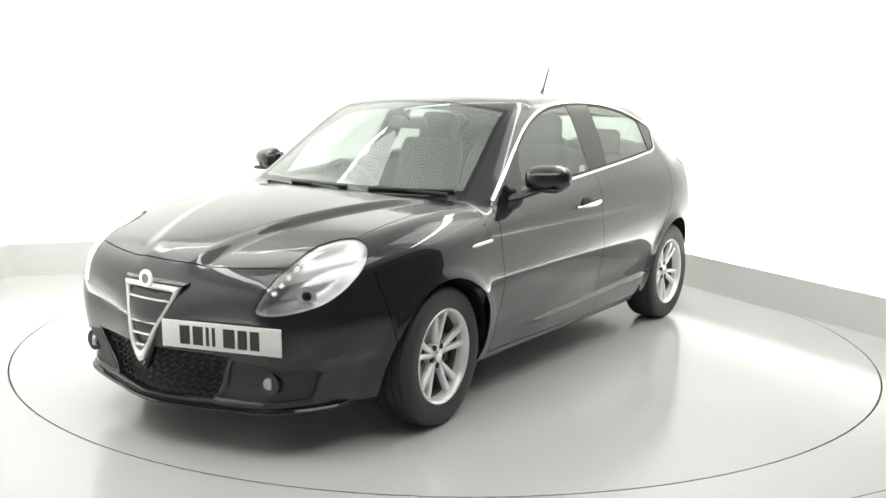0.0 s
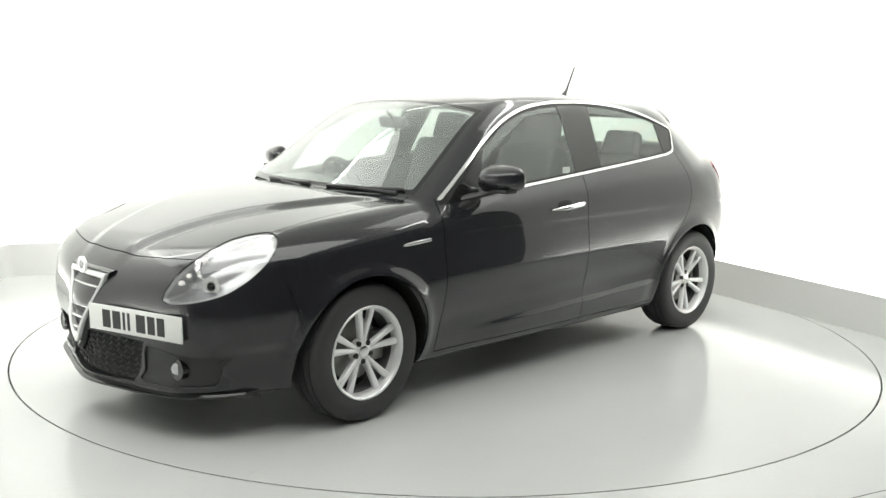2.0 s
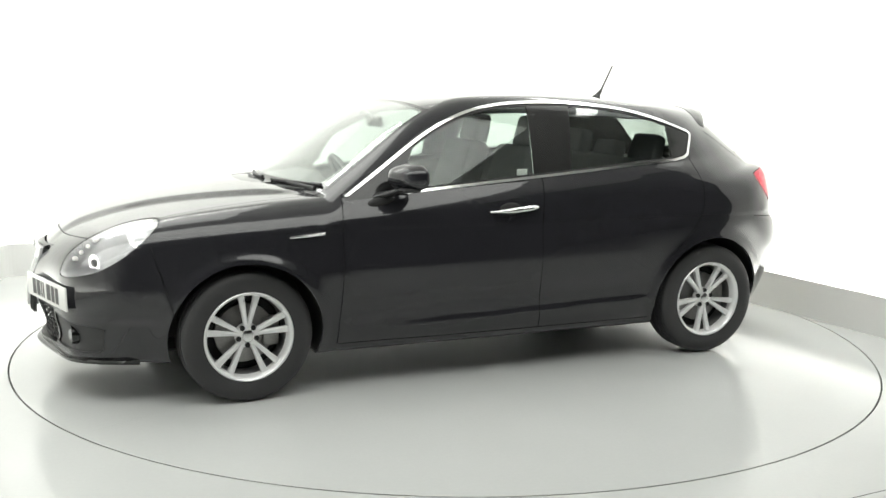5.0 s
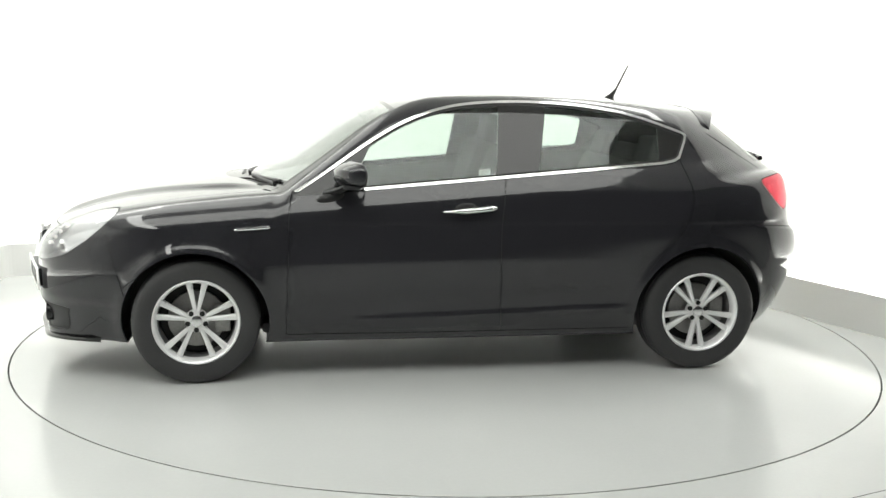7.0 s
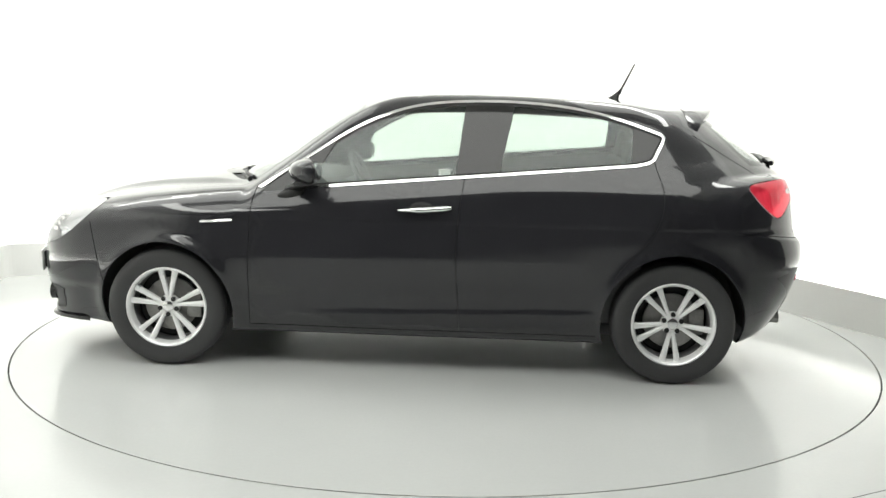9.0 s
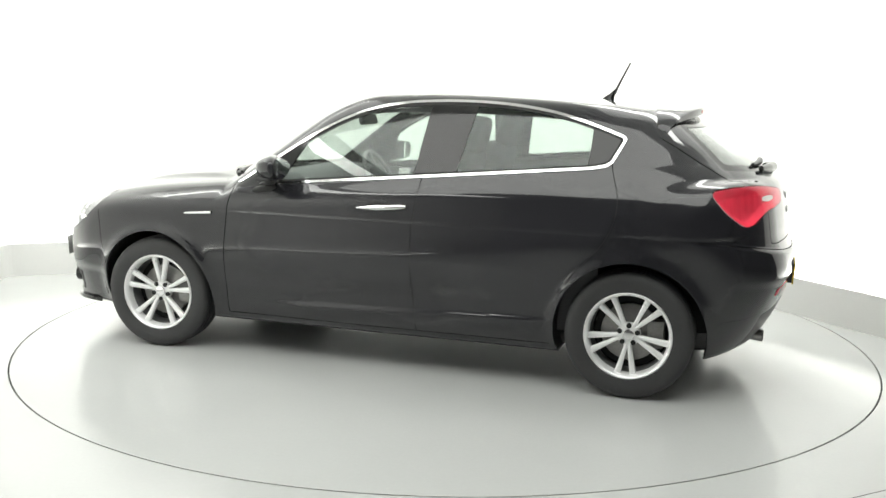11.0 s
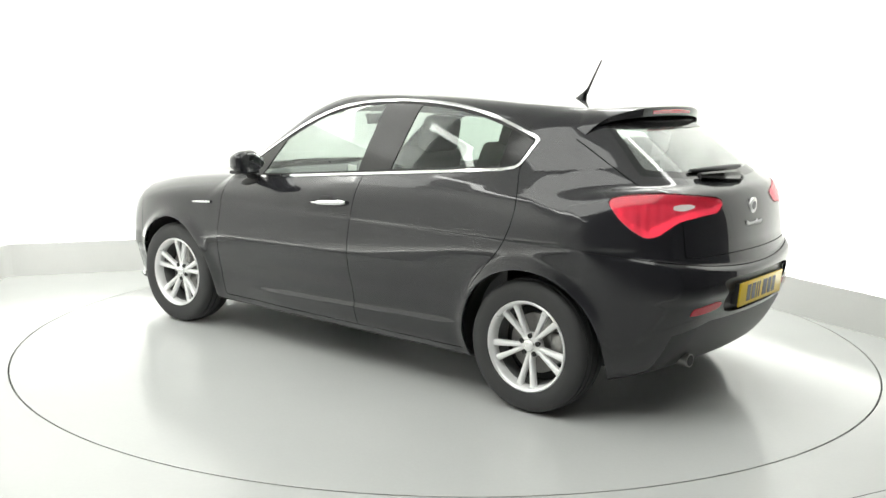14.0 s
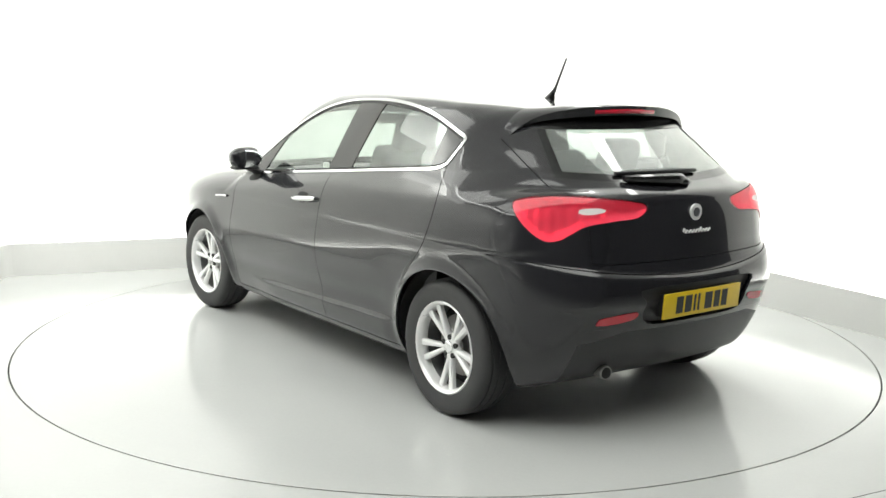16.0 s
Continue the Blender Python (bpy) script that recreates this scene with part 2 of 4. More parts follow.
def side_w(x, z):
    """Half the width of the body at x and z."""
    zs, zb = shoulder_z(x), belt_z(x)
    low = side_low(np.minimum(z, zs) - (zs - 0.84) * step(0.3, 0.72, z))
    ws = side_low(zs * 0 + 0.84)
    d = np.clip(z - zs, 0, zb - zs)
    up = ws - 0.17 * d - (ws - 0.806 - 0.17 * (zb - zs)) * (d / (zb - zs)) ** 2
    k = np.maximum(z - zb, 0)
    w = np.where(z < zs, low, up) - 0.44 * k - 0.18 * k * k
    t = step(0.70, 1.10, z)
    w = w + taper(x) * (1 - t * step(1.9, 0.9, np.abs(x))) + taper_up(x) * step(0.86, 1.2, z)
    for s in (-1, 1):
        r = np.hypot(x - s * AXLE, z - WHEEL_Z)
        w = w + 0.017 * np.exp(-((r - 0.362) / 0.040) ** 2) * step(0.15, 0.35, z)
    # lower crease above the sill and the hollow over it
    zc = 0.335 - 0.03 * x
    along = step(1.0, 0.75, np.abs(x))
    w = w - 0.006 * np.exp(-((z - zc - 0.075) / 0.055) ** 2) * along
    w = w + 0.0130 * step(zc + 0.015, zc - 0.015, z) * step(0.15, 0.26, z) * step(0.70, 0.35, x) * step(-0.98, -0.80, x)
    # the front bumper's corner is set back below its ledge
    w = w - 0.016 * step(0.435, 0.375, z) * step(1.64, 1.78, x)
    # the edge along the doors' widest line
    w = w + 0.0085 * np.exp(-np.sqrt((z - 0.61) ** 2 + 0.018 ** 2) / 0.06) * step(1.0, 0.7, np.abs(x))
    return w


def hood_z(x, y):
    base = hood_line(x) - 0.075 * y * y
    edge = 0.15 + 0.36 * np.clip((2.15 - x) / 1.0, 0, 1.2)
    rise = 0.020 * step(0.05, -0.05, np.abs(y) - edge) * step(0.9, 1.2, x) * step(2.2, 2.0, x)
    return base + rise


def body(x, y, z):
    ay = np.sqrt(y * y + 1e-6)
    side = (ay - side_w(x, z)) * 0.93
    front = (x - (nose_x(z) + 0.048 * np.exp(-(ay / 0.23) ** 2) * step(0.74, 0.50, z) - 0.27 * ay ** 2 - 1.1 * np.maximum(ay - 0.50, 0) ** 2)) * 0.9
    zl = 0.700 + 0.115 * ay ** 2
    rear = (tail_x(z) - 0.020 * step(zl + 0.012, zl - 0.022, z) + 0.012 * step(0.60, 0.555, z) + (0.20 + 0.04 * step(0.55, 0.85, z)) * ay ** 2 + 1.15 * np.maximum(ay - 0.48, 0) ** 2 - x) * 0.9
    deck = np.where(x > 0.6, hood_z(x, ay), np.minimum(belt_z(x) + 0.02, 1.06))
    top = (z - deck) * 0.95
    floor_z = 0.185 + 0.07 * step(-1.6, -1.95, x) + 0.012 * step(0.35, 0.75, ay) * step(1.5, 1.9, x)
    low = smax(smax(smax(front, top, 0.10), rear, 0.06), side, 0.10)
    low = smax(low, floor_z - z, 0.03)
    screen = (x - screen_x(z) + (0.46 + 0.04 * step(1.0, 1.4, z)) * ay ** 2) * 0.58
    roof = (z - (roof_line(x) - 0.075 * ay ** 2)) * 0.98
    glass = (-1.59 - (1.305 - z) * 1.43 + 0.28 * ay ** 2 + 0.7 * np.maximum(ay - 0.30, 0) ** 2 - x) * 0.55
    up = smax(smax(screen, roof, 0.08), glass, 0.03)
    up = smax(up, side, 0.20 - 0.11 * step(-1.40, -1.05, x) - 0.04 * step(0.0, 0.4, x))
    up = smax(up, 0.80 - z, 0.02)
    tail = (tail_x(np.minimum(z, 1.0)) + 0.24 * ay ** 2 + 1.15 * np.maximum(ay - 0.48, 0) ** 2 - x) * 0.9
    up = smax(up, tail, 0.03)
    return -smax(-low, -up, 0.012)


def slope_of(p, e=1e-4):
    g = np.empty_like(p)
    for i in range(3):
        d = np.zeros(3)
        d[i] = e
        a, b = p + d, p - d
        g[:, i] = (body(a[:, 0], a[:, 1], a[:, 2]) - body(b[:, 0], b[:, 1], b[:, 2])) / (2 * e)
    return g


def to_surface(p, turns=4):
    for _ in range(turns):
        g = slope_of(p)
        p = p - g * (body(p[:, 0], p[:, 1], p[:, 2]) / np.maximum((g * g).sum(1), 0.05))[:, None]
    return p


def normals_of(p):
    g = slope_of(p)
    return g / np.maximum(np.linalg.norm(g, axis=1), 1e-9)[:, None]


def surface(h=0.02):
    """Points and triangles of the left half of the body's skin."""
    gx, gy, gz = np.arange(-2.12, 2.32, h), np.arange(-2 * h, 0.98, h), np.arange(0.08, 1.52, h)
    d = body(gx[:, None, None], gy[None, :, None], gz[None, None, :])
    s = d < 0
    nx, ny, nz = (n - 1 for n in d.shape)
    total, count = np.zeros((nx, ny, nz, 3)), np.zeros((nx, ny, nz))
    corner = [(i, j, k) for i in (0, 1) for j in (0, 1) for k in (0, 1)]
    for a in corner:
        for ax in range(3):
            if a[ax]:
                continue
            b = list(a)
            b[ax] = 1
            cut = lambda q, o: q[o[0]:nx + o[0], o[1]:ny + o[1], o[2]:nz + o[2]]
            da, db = cut(d, a), cut(d, b)
            m = cut(s, a) != cut(s, b)
            f = np.where(m, da / np.where(m, da - db, 1), 0)
            o = np.array(a, float) * m[..., None]
            o[..., ax] += f
            total += o * m[..., None]
            count += m
    on = count > 0
    index = np.full(on.shape, -1)
    index[on] = np.arange(on.sum())
    ijk = np.argwhere(on)
    p = np.array([gx[0], gy[0], gz[0]]) + h * (ijk + total[on] / count[on][:, None])
    quads = []
    for ax in range(3):
        sl = [slice(1, n) for n in (nx, ny, nz)]
        sl[ax] = slice(0, (nx, ny, nz)[ax])
        nxt = list(sl)
        nxt[ax] = slice(1, (nx, ny, nz)[ax] + 1)
        a, b = s[tuple(sl)], s[tuple(nxt)]
        e = np.argwhere(a != b)
        flip = a[a != b]
        o = [1, 1, 1]
        o[ax] = 0
        e = e + np.array(o)
        u, v = (ax + 1) % 3, (ax + 2) % 3
        du, dv = np.eye(3, dtype=int)[u], np.eye(3, dtype=int)[v]
        q = np.stack([index[tuple((e - w).T)] for w in (du + dv, dv, 0 * du, du)], 1)
        q[~flip] = q[~flip][:, ::-1]
        quads.append(q)
    q = np.concatenate(quads)
    q = q[(q >= 0).all(1)]
    p = to_surface(p)
    d1 = np.linalg.norm(p[q[:, 0]] - p[q[:, 2]], axis=1) <= np.linalg.norm(p[q[:, 1]] - p[q[:, 3]], axis=1)
    t = np.concatenate([q[d1][:, [0, 1, 2]], q[d1][:, [0, 2, 3]], q[~d1][:, [0, 1, 3]], q[~d1][:, [1, 2, 3]]])
    return p, t


def split(p, t, tag, f):
    """Cuts triangles along f = 0 (a value for each point). Points, triangles and tags, and f for all points."""
    s = f >= 0
    k = s[t].sum(1)
    keep = (k == 0) | (k == 3)
    c, ct = t[~keep], tag[~keep]
    if len(c) == 0:
        return p, t, tag, f
    lone = np.where(k[~keep] == 1, np.argmax(s[c], 1), np.argmin(s[c], 1))
    r = np.arange(len(c))
    a, b, d = c[r, lone], c[r, (lone + 1) % 3], c[r, (lone + 2) % 3]
    ed = np.sort(np.concatenate([np.stack([a, b], 1), np.stack([a, d], 1)]), 1)
    un, inv = np.unique(ed, axis=0, return_inverse=True)
    inv = inv.ravel()
    w = f[un[:, 0]] / (f[un[:, 0]] - f[un[:, 1]])
    q = p[un[:, 0]] + (p[un[:, 1]] - p[un[:, 0]]) * w[:, None]
    m1, m2 = len(p) + inv[:len(c)], len(p) + inv[len(c):]
    t2 = np.concatenate([t[keep], np.stack([a, m1, m2], 1), np.stack([m1, b, d], 1), np.stack([m1, d, m2], 1)])
    return np.concatenate([p, q]), t2, np.concatenate([tag[keep], ct, ct, ct]), np.concatenate([f, np.zeros(len(q))])
# ---- the car: its skin, cut into panels ----
car = new("car")
tagged(car, "black five-door hatchback with chrome window trim and silver wheels", "car")


def loop(pts, n=12):
    """A smooth closed curve through the points, as many segments."""
    q, m = np.array(pts, float), len(pts)
    res = []
    for i in range(m):
        a, b, c, d = q[i - 1], q[i], q[(i + 1) % m], q[(i + 2) % m]
        for u in np.arange(n) / n:
            res.append(0.5 * (2 * b + (c - a) * u + (2 * a - 5 * b + 4 * c - d) * u ** 2 + (3 * b - a - 3 * c + d) * u ** 3))
    return np.array(res)


def inside(curve, u, v, near=0.25):
    """Signed distance to a closed curve, positive inside."""
    u, v = np.asarray(u, float), np.asarray(v, float)
    lo, hi = curve.min(0) - near, curve.max(0) + near
    res = np.full(len(u), -near)
    k = (u > lo[0]) & (u < hi[0]) & (v > lo[1]) & (v < hi[1])
    if not k.any():
        return res
    pu, pv = u[k][:, None], v[k][:, None]
    a, b = curve, np.roll(curve, -1, 0)
    e = b - a
    w = np.clip(((pu - a[:, 0]) * e[:, 0] + (pv - a[:, 1]) * e[:, 1]) / np.maximum((e * e).sum(1), 1e-12), 0, 1)
    d = np.hypot(pu - a[:, 0] - w * e[:, 0], pv - a[:, 1] - w * e[:, 1]).min(1)
    cross = ((a[:, 1] > pv) != (b[:, 1] > pv)) & (pu < e[:, 0] * (pv - a[:, 1]) / np.where(np.abs(e[:, 1]) < 1e-12, 1e-12, e[:, 1]) + a[:, 0])
    res[k] = np.where(cross.sum(1) % 2 == 1, d, -d)
    return res


# side window outline: a rising belt, an arched top and a pointed rear end
glass_top = spline([0.86, 0.63, 0.33, 0.04, -0.25, -0.69, -0.98, -1.25], [0.935, 1.085, 1.276, 1.383, 1.414, 1.400, 1.348, 1.258])
xs_top = np.linspace(0.83, -1.235, 60)
xs_low = np.linspace(-1.10, 0.83, 50)
DLO = np.concatenate([np.stack([xs_top, glass_top(xs_top)], 1), [[-1.250, 1.245], [-1.238, 1.215], [-1.195, 1.130], [-1.165, 1.112]],
                      np.stack([xs_low, 1.003 - 0.087 * xs_low], 1)])
HEAD = loop([(-1.596, 0.608), (-1.565, 0.658), (-1.478, 0.732), (-1.303, 0.815), (-1.155, 0.848), (-1.024, 0.857), (-0.968, 0.832),
             (-0.992, 0.773), (-1.078, 0.706), (-1.176, 0.658), (-1.269, 0.629), (-1.421, 0.603), (-1.542, 0.594)])
TAIL = loop([(-0.895, 1.001), (-0.97, 1.026), (-1.2, 1.039), (-1.40, 1.031), (-1.668, 1.003), (-1.644, 0.952), (-1.502, 0.939),
             (-1.338, 0.922), (-1.242, 0.888), (-1.178, 0.864), (-1.096, 0.858), (-1.012, 0.890), (-0.937, 0.940)])
REVERSE = loop([(-1.295, 0.990), (-1.40, 0.992), (-1.437, 0.979), (-1.35, 0.966), (-1.282, 0.973)], 4)
INTAKE = loop([(-0.39, 0.40), (-0.37, 0.415), (0, 0.42), (0.37, 0.415), (0.39, 0.40), (0.30, 0.235), (0.26, 0.222), (0, 0.212), (-0.26, 0.222), (-0.30, 0.235)], 6)
FOG = loop([(0.405, 0.385), (0.44, 0.395), (0.60, 0.375), (0.695, 0.365), (0.69, 0.34), (0.665, 0.262), (0.63, 0.246), (0.45, 0.235), (0.335, 0.240), (0.36, 0.28)], 6)
FINDER = loop([(0.385, 0.558), (0.40, 0.527), (0.555, 0.512), (0.565, 0.530), (0.54, 0.545)], 6)
RECESS = loop([(-0.36, 0.655), (0, 0.662), (0.36, 0.655), (0.35, 0.60), (0.31, 0.50), (0, 0.492), (-0.31, 0.50), (-0.35, 0.60)], 6)

door_back = spline([1.15, 1.11, 1.0, 0.86, 0.737, 0.635, 0.5], [-1.19, -1.197, -1.232, -1.228, -1.166, -1.074, -0.98])
door_mid = spline([0.2, 0.4, 0.776, 1.0, 1.1], [-0.232, -0.220, -0.213, -0.238, -0.25])
door_front = spline([0.2, 0.45, 0.7, 0.9, 1.0], [0.878, 0.868, 0.861, 0.85, 0.83])

f_dlo = lambda p: inside(DLO, p[:, 0], p[:, 2])
f_head = lambda p: np.where(p[:, 0] > 1.4, inside(HEAD, p[:, 1] - p[:, 0], p[:, 2]), -0.25)
f_tail = lambda p: np.where(p[:, 0] < -1.5, inside(TAIL, p[:, 1] + p[:, 0], p[:, 2]), -0.25)
f_reverse = lambda p: np.where(p[:, 0] < -1.5, inside(REVERSE, p[:, 1] + p[:, 0], p[:, 2]), -0.25)
f_intake = lambda p: np.where(p[:, 0] > 1.9, inside(INTAKE, p[:, 1], p[:, 2]), -0.25)
f_fog = lambda p: np.where(p[:, 0] > 1.7, inside(FOG, p[:, 1], p[:, 2]), -0.25)
f_finder = lambda p: np.where(p[:, 0] < -1.8, inside(FINDER, p[:, 1], p[:, 2]), -0.25)
f_recess = lambda p: np.where(p[:, 0] < -1.8, inside(RECESS, p[:, 1], p[:, 2]), -0.25)
f_arch = lambda p: np.where(p[:, 1] > 0.5, np.maximum(0.360 - np.hypot(p[:, 0] - AXLE, p[:, 2] - WHEEL_Z), 0.368 - np.hypot(p[:, 0] + AXLE, p[:, 2] - WHEEL_Z)), -1)
f_screen = lambda p: np.where(p[:, 0] > 0.1, np.minimum(np.minimum(p[:, 2] - 0.980 + 0.02 * p[:, 1] ** 2, p[:, 0] - 0.345 + 0.12 * p[:, 1] ** 2),
                                                       0.674 - 0.30 * (p[:, 2] - 0.98) - p[:, 1]), -0.25)
f_back = lambda p: np.where(p[:, 0] < -1.3, np.minimum(np.minimum(p[:, 2] - 1.083 - 0.07 * p[:, 1] ** 2, 1.335 - p[:, 2]), 0.575 - 0.42 * (p[:, 2] - 1.105) - p[:, 1]), -0.25)
f_pillar_f = lambda p: p[:, 0] + 0.085 + 0.105 * (p[:, 2] - 1.03) + 0.108
f_pillar_r = lambda p: p[:, 0] + 0.417 + 0.20 * (p[:, 2] - 1.054)
f_sail = lambda p: p[:, 0] - 0.545 + 0.55 * (p[:, 2] - 1.0)
f_low_trim = lambda p: p[:, 2] - 1.003 + 0.087 * p[:, 0] - 0.020
f_quarter = lambda p: p[:, 0] + 1.078 + 0.04 * (p[:, 2] - 1.109)
f_door_f = lambda p: p[:, 0] - door_front(p[:, 2])
f_door_m = lambda p: p[:, 0] - door_mid(p[:, 2])
f_door_b = lambda p: p[:, 0] - door_back(p[:, 2])
f_sill = lambda p: p[:, 2] - 0.232
f_hood = lambda p: np.minimum(0.660 - p[:, 1] - 0.02 * (p[:, 0] < 0), 2.094 - 0.33 * p[:, 1] ** 2 - p[:, 0])
f_gate = lambda p: np.where(p[:, 0] < -1.2, np.minimum(p[:, 2] - 0.762 - 0.9 * np.maximum(p[:, 1] - 0.50, 0) ** 2, 0.575 + 0.045 * step(0.9, 1.1, p[:, 2]) - p[:, 1]), -0.25)
f_bump_r = lambda p: p[:, 2] - 0.700 - 0.115 * p[:, 1] ** 2
f_bump_f = lambda p: p[:, 0] - 1.70 + 0.28 * (0.62 - p[:, 2])
f_scuttle = lambda p: p[:, 0] - 1.175 + 0.70 * p[:, 1] ** 2
f_valance = lambda p: p[:, 2] - 0.472 + 0.25 * np.maximum(p[:, 1] - 0.42, 0)

P, T = surface(0.0125)
TAG = np.zeros(len(T), int)


def cut(fun, *levels):
    global P, T, TAG
    for lv in levels:
        P, T, TAG, _ = split(P, T, TAG, fun(P) - lv)


GAPW = 0.0021
cut(lambda p: p[:, 1], 0.0)
k = P[T].mean(1)[:, 1] > 0
T, TAG = T[k], TAG[k]
for fun in (f_arch, f_reverse, f_finder, f_recess, f_pillar_f, f_pillar_r, f_quarter, f_valance, f_sail, f_scuttle):
    cut(fun, 0.0)
cut(f_dlo, 0.0, 0.013, 0.024)
for fun in (f_head, f_tail, f_intake, f_fog):
    cut(fun, 0.0, -0.004)
cut(f_screen, 0.0, 0.022)
cut(f_back, 0.0, 0.03)
for fun in (f_door_f, f_door_m, f_door_b, f_sill, f_hood, f_gate, f_bump_r, f_bump_f):
    cut(fun, -GAPW, GAPW)
C = P[T].mean(1)
X, Y, Z = C.T
is_arch, dlo = f_arch(C) > 0, f_dlo(C)
tags = np.array(["quarter_panel"] * len(T), dtype=object)


def claim(name, where, among=None):
    tags[where if among is None else where & among] = name


side_zone = (dlo < 0) & (Z < belt_z(X) + 0.03) & (Y > 0.6)
fd, md, bd, sd = f_door_f(C), f_door_m(C), f_door_b(C), f_sill(C)
hd, gd, br, bf = f_hood(C), f_gate(C), f_bump_r(C), f_bump_f(C)
claim("roof", (Z > 1.16) & (X < 0.6))
claim("roof", (X > 0.2) & (Z > hood_z(X, Y) + 0.02))
claim("quarter_panel", (X < -1.0) & (Z < 1.39) & (Y > 0.50) & (gd < 0))
claim("quarter_panel", (X < -0.9) & (Z < belt_z(X) + 0.03) & (gd < 0))
claim("front_fender", side_zone & (fd > 0))
claim("front_fender", (X > 0.86) & (hd < 0) & (Z < hood_z(X, Y) + 0.02))
claim("front_door", side_zone & (fd < 0) & (md > 0) & (sd > 0))
claim("rear_door", side_zone & (md < 0) & (bd > 0) & (sd > 0))
claim("sill", (sd < 0) & (np.abs(X) < 1.0) & (Y > 0.6))
claim("underbody", (Z < 0.30) & (normals_of(C)[:, 2] < -0.75))
claim("hood", (hd > 0) & (X > 0.75) & (Z < hood_z(X, Y) + 0.012) & (Z > 0.70))
claim("front_bumper", (X > 1.4) & (bf > 0) & (hd < 0) & (Z < 0.80) & (normals_of(C)[:, 2] > -0.75))
claim("tailgate", gd > 0, X < -1.3)
claim("roof", (gd > 0) & (Z > 1.335))
claim("rear_bumper", (X < -1.6) & (br < 0) & (normals_of(C)[:, 2] > -0.75))
claim("rear_valance", (X < -1.6) & (f_valance(C) < 0) & (Y < 0.62) & (normals_of(C)[:, 2] > -0.85))
claim("front_door_line", (np.abs(fd) < GAPW) & side_zone & (Z < 0.97) & (sd > 0))
claim("door_line", (np.abs(md) < GAPW) & side_zone & (sd > 0))
claim("rear_door_line", (np.abs(bd) < GAPW) & side_zone & (Z > 0.55))
claim("sill_line", (np.abs(sd) < GAPW) & (X < 0.87) & (X > -0.93) & (Y > 0.7))
claim("hood_line_gap", (np.abs(hd) < GAPW) & (X > 0.80) & (Z > 0.70) & (Z < hood_z(X, Y) + 0.012))
claim("gate_line", (np.abs(gd) < GAPW) & (Z < 1.33) & (X < -1.4))
claim("rear_bumper_line", (np.abs(br) < GAPW) & (X < -1.60))
claim("front_bumper_line", (np.abs(bf) < GAPW) & (Z > 0.42) & (Z < 0.75) & (Y > 0.6))
claim("scuttle", (tags == "hood") & (f_scuttle(C) < 0) & (Y < 0.60) & (X > 0.8))
claim("intake_rim", f_intake(C) > -0.004, X > 1.9)
claim("intake", f_intake(C) > 0)
claim("fog_rim", f_fog(C) > -0.004, X > 1.7)
claim("fog_panel", f_fog(C) > 0)
claim("reflector", f_finder(C) > 0)
claim("recess", f_recess(C) > 0)
claim("head_gap", f_head(C) > -0.004, X > 1.4)
claim("head_lens", f_head(C) > 0)
claim("tail_gap", f_tail(C) > -0.004, X < -1.5)
claim("tail_lens", f_tail(C) > 0)
claim("reverse_lens", f_reverse(C) > 0)
claim("screen_frit", f_screen(C) > 0)
claim("windscreen", f_screen(C) > 0.022)
claim("back_frit", f_back(C) > 0)
claim("back_window", f_back(C) > 0.03)
on_side = (dlo > 0) & (Y > 0.45)
claim("window_trim", on_side)
claim("window_seal", on_side & (dlo > 0.013))
pane = on_side & (dlo > 0.024)
claim("front_window", pane & (f_pillar_f(C) > 0))
claim("pillar", pane & (f_pillar_f(C) < 0) & (f_pillar_r(C) > 0))
claim("rear_window", pane & (f_pillar_r(C) < 0) & (f_quarter(C) > 0))
claim("quarter_cover", pane & (f_quarter(C) < 0))
claim("sail_panel", on_side & (f_sail(C) > 0) & ((dlo > 0.013) | (f_low_trim(C) < 0)))
claim("gone", is_arch)


def edges_of(t):
    e = np.concatenate([t[:, [0, 1]], t[:, [1, 2]], t[:, [2, 0]]])
    key = np.sort(e, 1)
    _, first, n = np.unique(key, axis=0, return_index=True, return_counts=True)
    return e[first[n == 1]]


